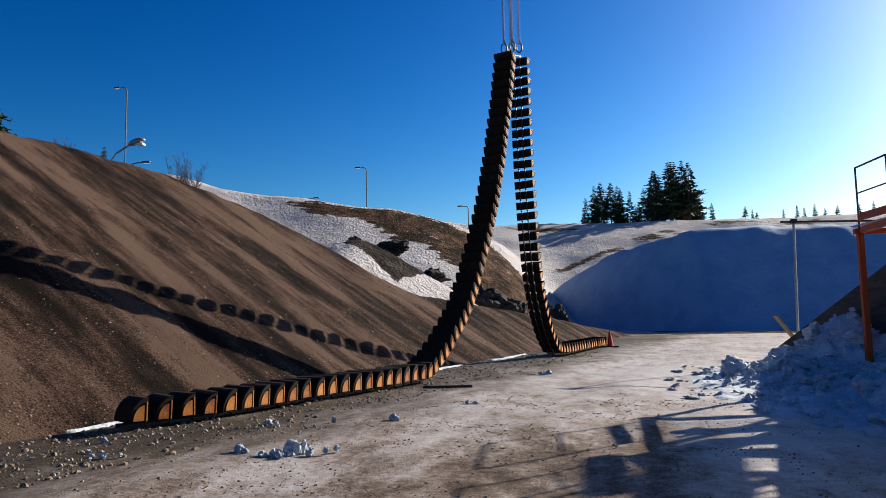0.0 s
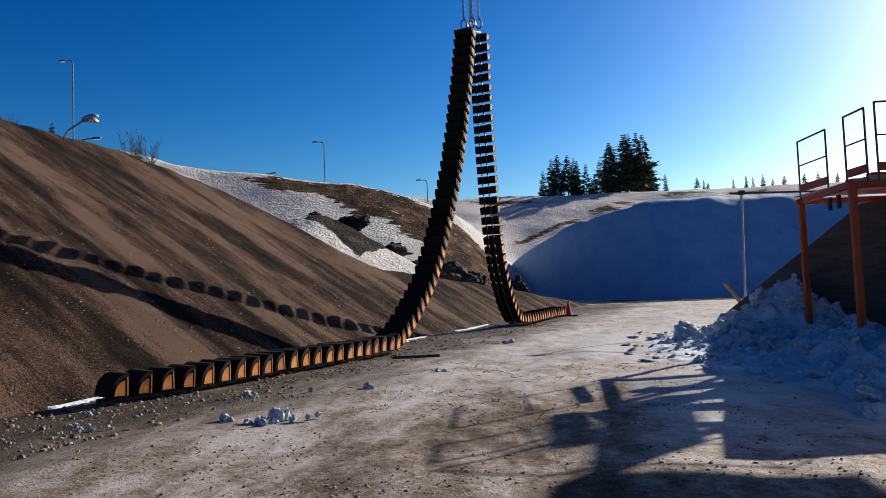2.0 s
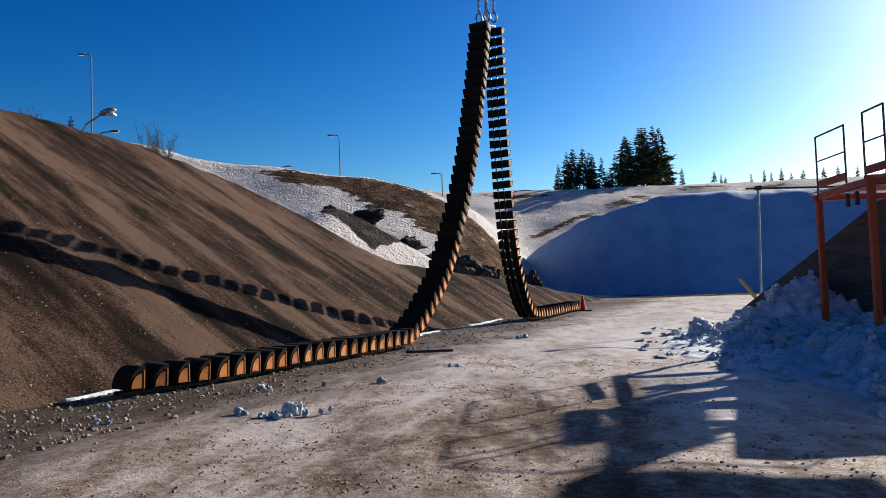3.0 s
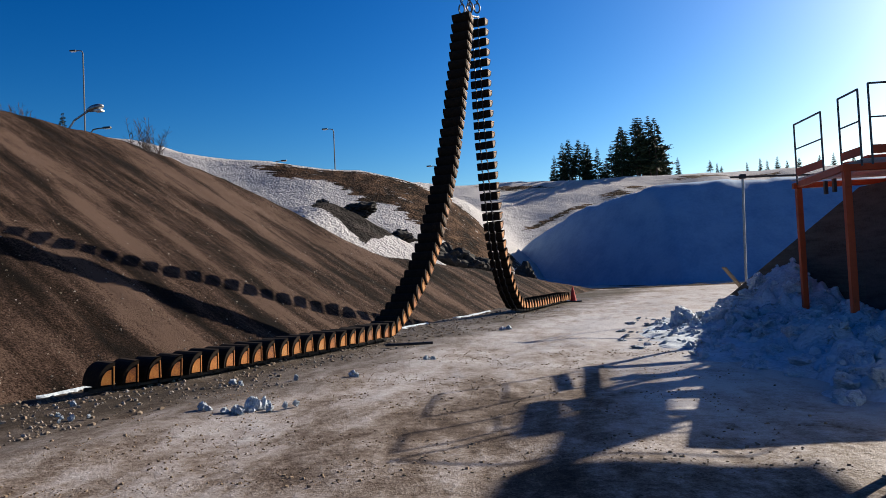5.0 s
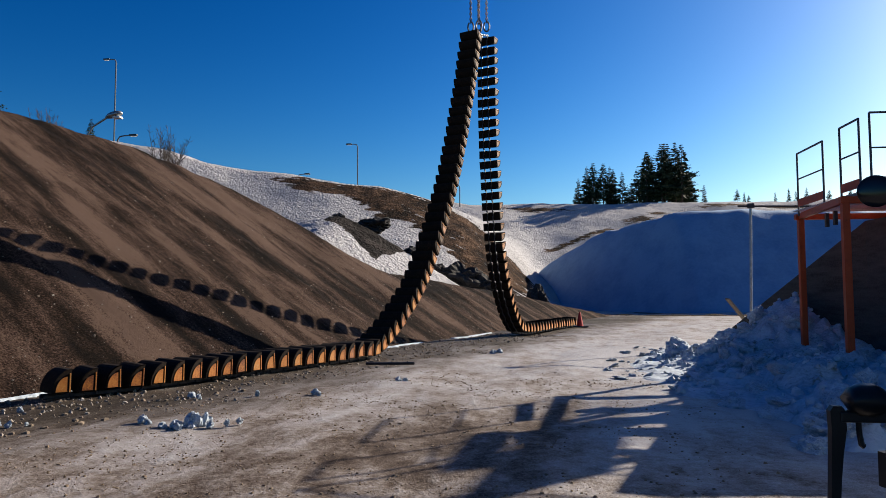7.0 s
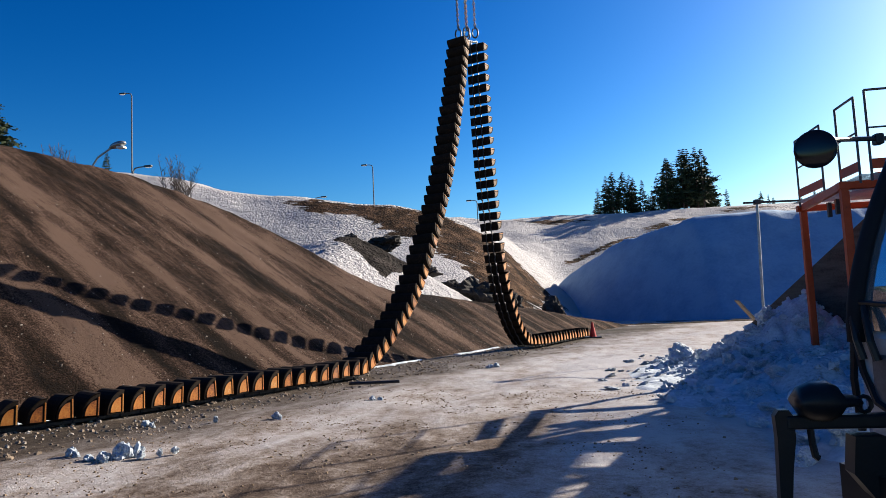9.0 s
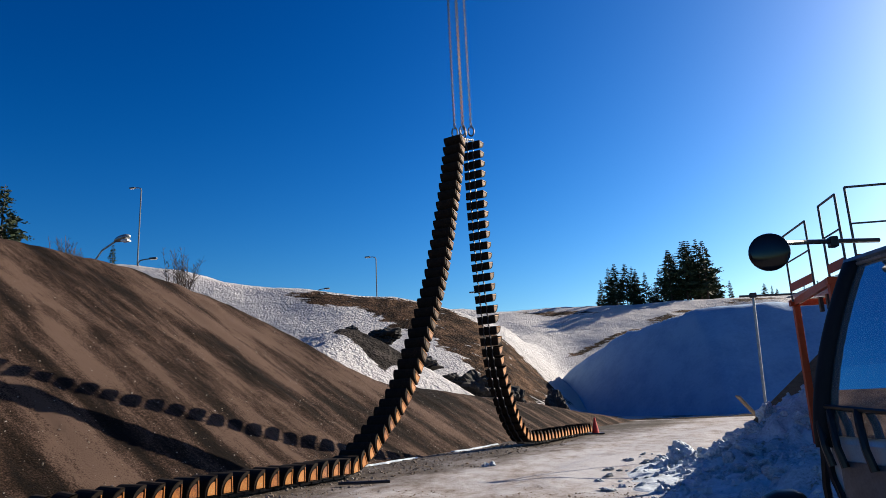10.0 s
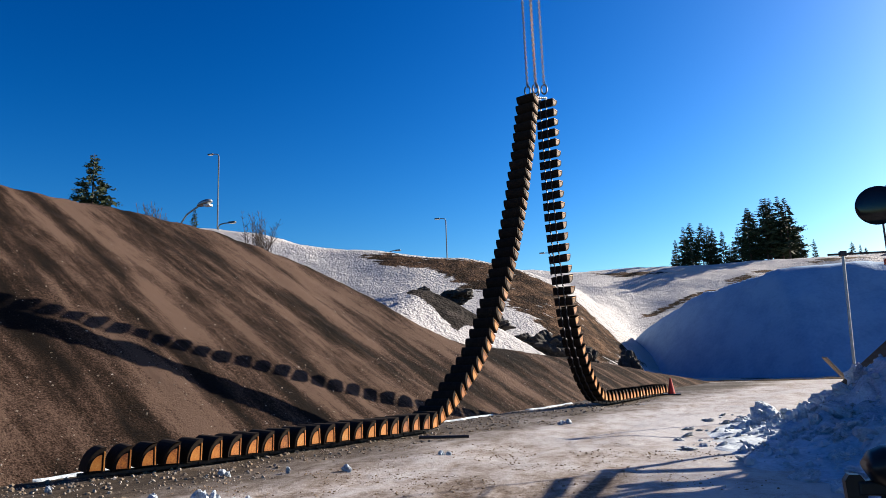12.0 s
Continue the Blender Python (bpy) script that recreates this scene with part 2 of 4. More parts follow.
# ---- mesh helpers ----
def mesh_of(name, bm, material, smooth=False):
    me = bpy.data.meshes.new(name)
    bmesh.ops.recalc_face_normals(bm, faces=bm.faces)
    bm.to_mesh(me)
    bm.free()
    me.materials.append(material)
    if smooth:
        me.polygons.foreach_set("use_smooth", [True] * len(me.polygons))
    return me


def part(name, bm, material, parent, label="", smooth=False):
    ob = new(name, bm if isinstance(bm, bpy.types.Mesh) else mesh_of(name, bm, material, smooth))
    ob.parent = parent
    return tagged(ob, label)


def box(bm, a, b, bevel=0.0):
    """A box from corner a to corner b, its edges rounded off by bevel."""
    r = bmesh.ops.create_cube(bm, size=1.0)
    vs = r["verts"]
    for v in vs:
        v.co = Vector([a[k] + (b[k] - a[k]) * (v.co[k] + 0.5) for k in range(3)])
    if bevel:
        es = list({e for v in vs for e in v.link_edges})
        bmesh.ops.bevel(bm, geom=es, offset=bevel, segments=2, affect="EDGES", profile=0.5)
    return bm


def tube(bm, pts, r, sides=8, r_end=None):
    """A round bar along the points, closed at its ends."""
    pts = [Vector(p) for p in pts]
    rings = []
    up = Vector((0.3, 0.2, 0.93))
    for k, p in enumerate(pts):
        d = (pts[min(k + 1, len(pts) - 1)] - pts[max(k - 1, 0)]).normalized()
        a = d.cross(up)
        if a.length < 0.1:
            a = d.cross(Vector((1, 0, 0)))
        a.normalize()
        c = d.cross(a)
        rr = r if r_end is None else r + (r_end - r) * k / (len(pts) - 1)
        rings.append([bm.verts.new(p + rr * (a * math.cos(2 * math.pi * i / sides) + c * math.sin(2 * math.pi * i / sides))) for i in range(sides)])
    for q, w in zip(rings, rings[1:]):
        for i in range(sides):
            bm.faces.new((q[i], q[(i + 1) % sides], w[(i + 1) % sides], w[i]))
    bm.faces.new(rings[0])
    bm.faces.new(rings[-1])
    return bm


def prism(bm, outline, axis_a, axis_b, along, origin=(0, 0, 0)):
    """A plate: the outline in the plane of axis_a and axis_b at origin, pushed out along a vector."""
    o, a, b, d = (Vector(v) for v in (origin, axis_a, axis_b, along))
    one = [bm.verts.new(o + a * p + b * q) for p, q in outline]
    two = [bm.verts.new(v.co + d) for v in one]
    bm.faces.new(one)
    bm.faces.new(two)
    for i in range(len(one)):
        j = (i + 1) % len(one)
        bm.faces.new((one[i], one[j], two[j], two[i]))
    return bm


def sheet(name, xs, ys, height, material):
    """A grid over the lines xs and ys, lifted by height(x, y)."""
    verts = [(x, y, height(x, y)) for y in ys for x in xs]
    w = len(xs)
    faces = [(j * w + i, j * w + i + 1, (j + 1) * w + i + 1, (j + 1) * w + i) for j in range(len(ys) - 1) for i in range(w - 1)]
    me = bpy.data.meshes.new(name)
    me.from_pydata(verts, [], faces)
    me.materials.append(material)
    me.polygons.foreach_set("use_smooth", [True] * len(faces))
    return new(name, me)


def lines(*spans):
    """Grid lines from spans of (from, to, step)."""
    out = []
    for a, b, s in spans:
        k = max(1, round((b - a) / s))
        out += [a + (b - a) * i / k for i in range(k)]
    return out + [spans[-1][1]]


def nz(x, y, z=0.0):
    return noise.noise(Vector((x, y, z)))


def fbm(x, y, octaves=4, z=0.0):
    return sum(nz(x * 2**k, y * 2**k, z + 7.3 * k) * 0.5**k for k in range(octaves))


def smooth(a, b, v):
    t = min(1.0, max(0.0, (v - a) / (b - a)))
    return t * t * (3 - 2 * t)


# ---- ground and hills ----
def ground_height(x, y):
    near = 0.03 * fbm(x * 0.5, y * 0.5, 3) + 0.012 * nz(x * 3.1, y * 1.3, 4.0)
    rut = 0.018 * math.sin((x * 0.94 - y * 0.34) * 2.4 + fbm(x * 0.2, y * 0.2, 2) * 3)
    return (near + rut) * (1 - smooth(30, 45, y)) - 0.01


def bank_height(x, y):
    """The embankment on the heap's far side and the snowfield behind the mound."""
    crest = 7.1 - 0.23 * max(-60, min(x, 30)) + 0.9 * math.exp(-(((x + 9) / 10) ** 2)) + 0.2
    front = max(0.0, min(1.0, (y - 40 - 0.35 * max(0, x + 6)) / 20.0))
    left = crest * front**0.75 * (1 - smooth(-4, 7, x - (y - 52) * 0.1))
    right = 15.3 * smooth(66, 113, y) ** 0.8 * smooth(-40, -25, x) * (1 - 0.3 * (1 - smooth(-4, 6, x)) * (1 - smooth(60, 95, y)))
    z = max(left, right, (left**4 + right**4) ** 0.25)
    z -= smooth(112, 400, y) * 6
    return z + fbm(x * 0.11, y * 0.11, 4) * 0.55 * smooth(42, 60, y) - 0.25 * (1 - smooth(38, 46, y))


ground = sheet("ground", lines((-900, -60, 60), (-60, -9, 3), (-9, 10, 0.16), (10, 60, 2.5), (60, 900, 60)),
               lines((-300, -20, 20), (-20, 1, 1), (1, 20, 0.16), (20, 48, 0.5), (48, 200, 8), (200, 2500, 120)), ground_height, GROUND)
tagged(ground, "packed brown and grey icy ground with mud", "ground", kind="structure")
hillside = sheet("hillside", lines((-420, -70, 12), (-70, 45, 0.8), (45, 420, 12)), lines((38, 125, 0.8), (125, 420, 12)), bank_height, HILL)


EARTH_X = (-21, -19, -15.8, -12.2, -9.9, -7, -5.2, -3, 0, 3)
EARTH_Y = (59.4, 57.4, 55.9, 55.8, 53.7, 52.6, 51.0, 48.6, 46.4, 45.5)


def earth_share(x, y, z):
    """Where the snow has melted: a band under the embankment's brow, and a few lips on the far field."""
    low = float(np.interp(x, EARTH_X, EARTH_Y)) + 0.7 * nz(x * 0.5, 6.0)
    band = smooth(low - 0.9, low + 0.5, y) * (1 - smooth(59.2, 60.0, y + 0.4 * nz(x * 0.4, 2.0))) * smooth(-21, -19, x)
    band *= 1 - smooth(0.5, 4.5, x - 0.16 * (y - 50) + 0.8 * nz(x * 0.3, y * 0.5, 4.0))
    lip = 0.0
    for cx, cy, rx, ry in ((3.0, 101, 6.0, 1.7), (17.5, 95, 2.6, 1.5), (20.5, 98, 2.0, 1.5), (31, 102, 4.5, 1.6), (39, 102, 3.5, 1.5)):
        lip = max(lip, 1.1 * math.exp(-(((x - cx) / rx) ** 2) - ((y - cy) / ry) ** 2))
    lip = max(lip, 1.1 * math.exp(-(((y - 84.5 - (x - 5.0) * 0.9) / 0.9) ** 2)) * smooth(3.5, 5, x) * (1 - smooth(12.5, 15, x)))
    return min(1.1, max(band * 1.05, lip) + 0.02)


layer = hillside.data.attributes.new("earth", "FLOAT", "POINT")
layer.data.foreach_set("value", [earth_share(*v.co) for v in hillside.data.vertices])

KNOLL = Vector((-9.2, 41.5, 0))


def knoll_height(x, y):
    k = (x + 9.5) * (0.64 if x > -9.5 else 0.27)
    top = 6.8 - math.sqrt(k * k + 0.36)
    return max(-0.5, top + 0.3 - math.hypot(0.42 * (y - KNOLL.y), 0.3) + 0.07 * fbm(x * 2.2, y * 2.2, 3))


def knoll_bare(x, y):
    """The bare dark side runs down from the top along the ridge."""
    reach = 1.8 + 0.67 * (x + 9.15) + 0.25 * nz(x * 1.3, 3.0)
    end = -5.5 + 0.352 * (y - 40.3) + 0.2 * nz(y * 1.1, 7.0)
    return 1.3 * (1 - smooth(reach - 0.15, reach + 0.15, KNOLL.y - y)) * smooth(-10.3, -9.7, x) * (1 - smooth(end - 0.15, end + 0.15, x)) + 0.1


knoll = sheet("rubble_knoll", lines((-18, 0, 0.16)), lines((34, 46, 0.2)), knoll_height, RUBBLE)
layer = knoll.data.attributes.new("earth", "FLOAT", "POINT")
layer.data.foreach_set("value", [knoll_bare(v.co.x, v.co.y) for v in knoll.data.vertices])
tagged(knoll, "heap of snow-covered rubble with a dark bare side", "rubble heap")
ridge = sheet("earth_ridge", lines((1.5, 22, 0.25)), lines((43.6, 47.6, 0.2)), lambda x, y: 0.2 * math.exp(-((y - 45.6 - 0.6 * nz(x * 0.3, 1)) ** 2) / 0.5) * (0.6 + 0.5 * nz(x * 0.9, 2)) * smooth(1.5, 3, x) * (1 - smooth(18, 22, x)) - 0.06, GRAVEL)
tagged(ridge, "low ridge of dark earth at the mound's foot", "earth ridge")
tagged(hillside, "snowy embankment melted to brown earth in streaks", "hillside", kind="structure")


def mound_height(x, y):
    top = 8.8 * (1 - math.exp(-((max(0.0, x + 0.3) / 6.2) ** 1.15))) * (1 - 0.004 * max(0, x - 14)) * smooth(75, 45, x)
    ridge_y = 58 + 1.2 * max(0.0, 14 - x) - 0.02 * (x - 12)
    run = (math.hypot(y - ridge_y, 0.9) - 0.5) / (8.6 if y < ridge_y else 14)
    z = top * max(0.0, 1 - run) ** 0.95 if run < 1 else 0
    return z * (1 + 0.03 * fbm(x * 0.15, y * 0.15, 3)) + 0.22 * fbm(x * 0.35, y * 0.35, 4) * min(1, z) - 0.12


mound = sheet("snow_mound", lines((-3, 30, 0.3), (30, 76, 2)), lines((46, 92, 0.3)), mound_height, SHADE_BLUE_SNOW)
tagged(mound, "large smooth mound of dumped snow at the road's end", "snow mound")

# the gravel heap: v runs along its foot, d up its slope
FOOT, ALONG, UPHILL = Vector((-5.45, 9.33, 0)), Vector((0.3395, 0.9406, 0)), Vector((-0.9406, 0.3395, 0))


CREST_V = (-22, 4, 7, 9, 11, 13, 14.3, 15, 15.6, 16.2, 17, 20, 24, 28, 32, 40)
CREST_Z = (7.4, 7.65, 7.55, 7.4, 7.15, 6.65, 5.95, 4.85, 3.6, 2.8, 2.42, 2.05, 1.72, 1.35, 0.85, -0.2)


def heap_crest(v):
    """The heap's top: a long plateau that breaks down to a low tail."""
    return sum(float(np.interp(v + k, CREST_V, CREST_Z)) for k in (-0.3, 0.0, 0.3)) / 3


def heap_height(v, d):
    gully = 0.45 * nz(v * 0.55 + 0.25 * nz(d * 0.3, 3), d * 0.06, 2.0) + 0.26 * nz(v * 1.4 + 0.3 * nz(d * 0.4, 8), d * 0.1, 5.0) + 0.11 * nz(v * 3.3, d * 0.22, 6.0)
    wander = 0.25 * nz(v * 0.13, 1.7, 3.3)
    slope = 0.6 * (d + wander * min(1, max(0, d)) + gully * 0.5 * smooth(0.2, 2.4, d))
    top = heap_crest(v) + 0.1 + 0.12 * fbm(v * 0.3, d * 0.3, 3)
    k = 0.16
    z = -math.log(math.exp(-slope / k) + math.exp(-top / k)) * k if max(slope, top) < 60 else min(slope, top)
    back = (32 - d) * 0.7
    return min(z, back) + 0.04 * fbm(v * 1.3, d * 1.3, 3) * smooth(0, 1, d) - 0.04


hv, hd = lines((-22, -4, 0.4), (-4, 24, 0.13), (24, 42, 0.4)), lines((-0.3, 13.5, 0.16), (13.5, 33, 1.0))
verts = []
for d in hd:
    for v in hv:
        p = FOOT + ALONG * v + UPHILL * d
        verts.append((p.x, p.y, heap_height(v, d)))
w = len(hv)
me = bpy.data.meshes.new("gravel_heap")
me.from_pydata(verts, [], [(j * w + i, j * w + i + 1, (j + 1) * w + i + 1, (j + 1) * w + i) for j in range(len(hd) - 1) for i in range(w - 1)])
me.materials.append(GRAVEL)
me.polygons.foreach_set("use_smooth", [True] * len(me.polygons))
heap = tagged(new("spoil_heap", me), "long heap of brown crushed gravel with run-off gullies", "heap")


def bank_snow(x, y):
    """The ploughed snow along the concrete wall."""
    edge = 3.95 + 0.9 * (1 - smooth(7.5, 10, y)) + 0.035 * (y - 12.6) ** 2 * (1.0 if y < 12.6 else 1.1) + 0.5 * nz(y * 0.55, 2.2) + 0.3 * nz(y * 1.7, x * 0.8)
    lift = (0.2 * smooth(edge - 0.1, edge + 0.4, x) + 0.8 * smooth(edge + 0.7, edge + 3.2, x)) * (1 - smooth(19.5, 22, y)) * (0.25 + 0.75 * smooth(8.0, 11.5, y)) * smooth(5.6, 7.0, y)
    peak = 1.05 * math.exp(-((x - 7.85) ** 2 / 0.5 + (y - 16.3) ** 2 / 1.1)) + 0.28 * math.exp(-((x - 6.3) ** 2 / 1.2 + (y - 17) ** 2 / 2.2))
    rough = 0.45 * abs(fbm(x * 0.9, y * 0.9, 4)) + 0.32 * abs(nz(x * 3.1, y * 3.1)) + 0.1 * abs(nz(x * 6.3, y * 6.3))
    t = max(0.0, min(1.0, ((x - 5.3) * 1.1 + (y - 7.4) * 4.4) / 20.6))
    off = math.hypot(x - 5.3 - 1.1 * t, y - 7.4 - 4.4 * t) + 0.35 * nz(x * 1.3, y * 1.3, 5.0)
    heaped = 0.34 * math.exp(-((off / 0.55) ** 2)) * (0.45 + 1.1 * abs(fbm(x * 1.6, y * 1.6, 4, 2.0)))
    return lift * (0.2 + rough * 0.85 + peak) + max(0.0, heaped - 0.07) - 0.05


bank = sheet("snow_bank", lines((3.0, 10.5, 0.06)), lines((5.2, 22, 0.07)), bank_snow, DIRTY_SNOW)
tagged(bank, "rough bank of ploughed dirty snow by the concrete wall", "snow bank")


# ---- bucket chain ----
def bucket_meshes():
    """One elevator bucket: s along the chain, n away from it, w across. Straight back, curved front, open mouth."""
    W = 0.3
    curve = [(-0.115, 0.05)] + [(0.13 - 0.245 * math.cos(a), 0.05 + 0.34 * math.sin(a)) for a in [math.pi / 2 * k / 7 for k in range(1, 8)]]
    bm = bmesh.new()
    outer = [(0.13, 0.05)] + curve
    inner = [(s + (0.012 if i else 0.0), h + (0.012 if i < 2 else -0.014)) for i, (s, h) in enumerate(outer)]
    rows = []
    for wv in (-W, W):
        rows.append(([bm.verts.new((s, wv, h)) for s, h in outer], [bm.verts.new((s, wv, h)) for s, h in inner]))
    (o1, i1), (o2, i2) = rows
    for k in range(len(outer) - 1):
        bm.faces.new((o1[k], o1[k + 1], o2[k + 1], o2[k]))
        bm.faces.new((i1[k], i1[k + 1], i2[k + 1], i2[k]))
        for o, i in ((o1, i1), (o2, i2)):
            bm.faces.new((o[k], o[k + 1], i[k + 1], i[k]))
    for k in (0, -1):
        bm.faces.new((o1[k], o2[k], i2[k], i1[k]))
    shell = mesh_of("bucket", bm, BUCKET)
    plate, cheek, worn = [], [], []
    for side in (-1, 1):
        bm = bmesh.new()
        prism(bm, [(0.08, 0.075)] + [(0.08 - 0.15 * math.cos(a), 0.075 + 0.21 * math.sin(a)) for a in [math.pi / 2 * k / 7 for k in range(8)]], (1, 0, 0), (0, 0, 1), (0, side * 0.01, 0), (0, side * (W + 0.001), 0))
        plate.append(mesh_of("end_plate", bm, OCHRE))
        worn.append(plate[-1].copy())
        worn[-1].materials[0] = RUST
        bm = bmesh.new()
        prism(bm, [(0.13, 0.05)] + curve, (1, 0, 0), (0, 0, 1), (0, side * -0.008, 0), (0, side * W, 0))
        cheek.append(mesh_of("cheek", bm, BUCKET))
    strip = []
    for side in (-1, 1):
        bm = box(bmesh.new(), (0.1, side * (W + 0.001), 0.07), (0.118, side * (W + 0.016), 0.33), 0.003)
        strip.append(mesh_of("lip_strip", bm, OCHRE))
    link = []
    for side in (-0.1, 0.1):
        bm = bmesh.new()
        for a in (-0.17, 0.0):
            box(bm, (a, side - 0.012 + (0.02 if a else 0), -0.03), (a + 0.2, side + 0.012 + (0.02 if a else 0), 0.03), 0.01)
        link.append(mesh_of("chain_link", bm, STEEL))
    return shell, plate, strip, link, cheek, worn


def spline(pts, n=16):
    pts = [Vector(p) for p in pts]
    out = []
    for k in range(len(pts) - 1):
        a, b, c, d = pts[max(k - 1, 0)], pts[k], pts[k + 1], pts[min(k + 2, len(pts) - 1)]
        for i in range(n):
            t = i / n
            out.append(0.5 * (2 * b + (c - a) * t + (2 * a - 5 * b + 4 * c - d) * t * t + (3 * b - a - 3 * c + d) * t**3))
    return out + [pts[-1]]


FOOT_A, FOOT_B = Vector((-1.65, 15.4, 0)), Vector((2.05, 25.2, 0))
SPAN = (FOOT_B - FOOT_A).normalized()


def hung(u, z):
    p = FOOT_A + SPAN * u
    return (p.x, p.y, z)


RISE = [(-4.85, 9.0, 0.05), (-4.1, 10.0, 0.05), (-3.35, 11.6, 0.05), (-2.55, 13.2, 0.05), (-1.9, 14.75, 0.05), hung(0.2, 0.12), hung(1.35, 0.8), hung(2.6, 1.95), hung(4.2, 4.5), hung(5.3, 7.3), hung(5.95, 9.5)]
FALL = [hung(6.75, 9.72), hung(6.88, 6.2), hung(7.3, 3.0), hung(7.95, 1.4), hung(8.85, 0.35), hung(9.8, 0.06), (2.9, 27.6, 0.05), (3.85, 30.2, 0.05)]
PITCH = 0.335
chain = tagged(new("bucket_chain"), "hoisted bucket elevator chain of dark steel buckets with ochre ends", "bucket chain")
SHELL, PLATE, STRIP, LINK, CHEEK, WORN = bucket_meshes()
rise, fall = spline(RISE), spline(FALL)
for pts in (rise, fall):
    left = 0.12
    for a, b in zip(pts, pts[1:]):
        step = (b - a).length
        while left < step:
            p = a.lerp(b, left / step)
            s = (b - a).normalized()
            flat = Vector((s.x, s.y, 0))
            flat = flat.normalized() if flat.length > 0.25 else SPAN
            if flat.dot(SPAN) < 0:
                flat = -flat
            wv = Vector((flat.y, -flat.x, 0))
            n = wv.cross(s)
            if pts is fall:
                s, wv = -s, -wv
            m = Matrix((( s.x, wv.x, n.x, p.x), (s.y, wv.y, n.y, p.y), (s.z, wv.z, n.z, p.z), (0, 0, 0, 1)))
            jit = pose(0, 0, 0, random.uniform(-1.5, 1.5), random.uniform(-3, 3), random.uniform(-2, 2))
            b_ob = part("bucket", SHELL, None, chain)
            b_ob.matrix_local = m @ jit
            for k in (0, 1):
                part("end_plate", (WORN if p.z > 3.2 + random.uniform(-1, 1) else PLATE)[k], None, b_ob)
                part("lip_strip", STRIP[k], None, b_ob)
                part("cheek", CHEEK[k], None, b_ob)
            for k in (0, 1):
                part("chain_link", LINK[k], None, chain).matrix_local = m
            left += PITCH
        left -= step

# slings up to the crane hook, out of sight overhead
for foot in (hung(6.0, 9.68), hung(6.6, 9.85)):
    for side in (-0.14, 0.14):
        sling = tagged(new("chain_sling"), "steel lifting chain with a hook at its end", "lifting chain", "slings of the crane")
        base = Vector(foot) + Vector((SPAN.y, -SPAN.x, 0)) * side
        sling.location = base - Vector((0, 0, 0.14))
        bm = bmesh.new()
        n_links = 120
        for k in range(n_links):
            c = Vector((0, 0, 0.45 + k * 0.085))
            ax = Vector((1, 0, 0)) if k % 2 else Vector((0, 1, 0))
            ring = [c + ax * 0.03 * math.cos(t) + Vector((0, 0, 0.055)) * math.sin(t) for t in [math.pi * 2 * i / 6 for i in range(7)]]
            tube(bm, ring, 0.018, 4)
        part("chain_run", bm, STEEL, sling)
        bm = bmesh.new()
        ring = [Vector((0.09 * math.sin(t), 0, 0.28 - 0.16 * math.cos(t))) for t in [-2.6 + 5.2 * i / 10 for i in range(11)]]
        tube(bm, [Vector((0, 0, 0.47))] + ring[::-1], 0.025, 6)
        part("hook", bm, STEEL, sling)
tie = spline([hung(5.97, 9.55), hung(6.2, 9.6), hung(6.45, 9.66), hung(6.75, 9.74)], 4)
for k, (a, b) in enumerate(zip(tie, tie[1:])):
    for side in (-0.1, 0.1):
        o = Vector((SPAN.y, -SPAN.x, 0)) * (side + (0.02 if k % 2 else 0))
        part("tie_link", tube(bmesh.new(), [a + o, b + o], 0.03, 5), GALV, chain)



def hull(rows):
    """A closed body from rings of points."""
    bm = bmesh.new()
    rr = [[bm.verts.new(p) for p in r] for r in rows]
    k = len(rr[0])
    for q, w_ in zip(rr, rr[1:]):
        for i in range(k):
            bm.faces.new((q[i], q[(i + 1) % k], w_[(i + 1) % k], w_[i]))
    bm.faces.new(rr[0])
    bm.faces.new(rr[-1])
    return bm


# ---- loading platform and concrete wall ----
Z_DECK = 3.12
wall = tagged(new("wall_ramp"), "board-marked concrete wing wall with a sloping top", "wall", kind="structure")
W0, W1, W2 = Vector((7.2, 19.6, 0)), Vector((8.9, 14.9, 0)), Vector((9.1, 9.9, 0))
for a, b, za, zb in ((W0, W1, 0.25, 2.95), (W1, W2, 2.95, 2.95)):
    d = (b - a).normalized()
    side = Vector((-d.y, d.x, 0)) * 0.35
    length = (b - a).length
    rows_n = 12
    for k in range(rows_n):
        z0, z1 = k * 0.25 - 0.05, (k + 1) * 0.25 - 0.0505
        u0, u1 = [0.0 if zb == za else max(0.0, (z - za) / (zb - za) * length) for z in (z0, z1)]
        if z1 > max(za, zb) + 0.2 or u0 >= length:
            continue
        u1 = min(u1, length)
        bm = prism(bmesh.new(), [(u0, z0), (length, z0), (length, min(z1, 2.95)), (u1, min(z1, 2.95))], d, (0, 0, 1), side * (1 + 0.012 * (k % 2)), a)
        part("board_mark", bm, CONCRETE, wall)
fill = bmesh.new()
prism(fill, [(0, 0), (0.0, 2.6), (-6.5, 2.6), (-6.5, 0)], (-1, 0, 0), (0, 0, 1), (0, -4.9, 0), (9.5, 14.9, 0))
ramp = tagged(new("wall_core", mesh_of("wall_core", fill, CONCRETE)), "concrete retaining block behind the wing wall", "wall", kind="structure")

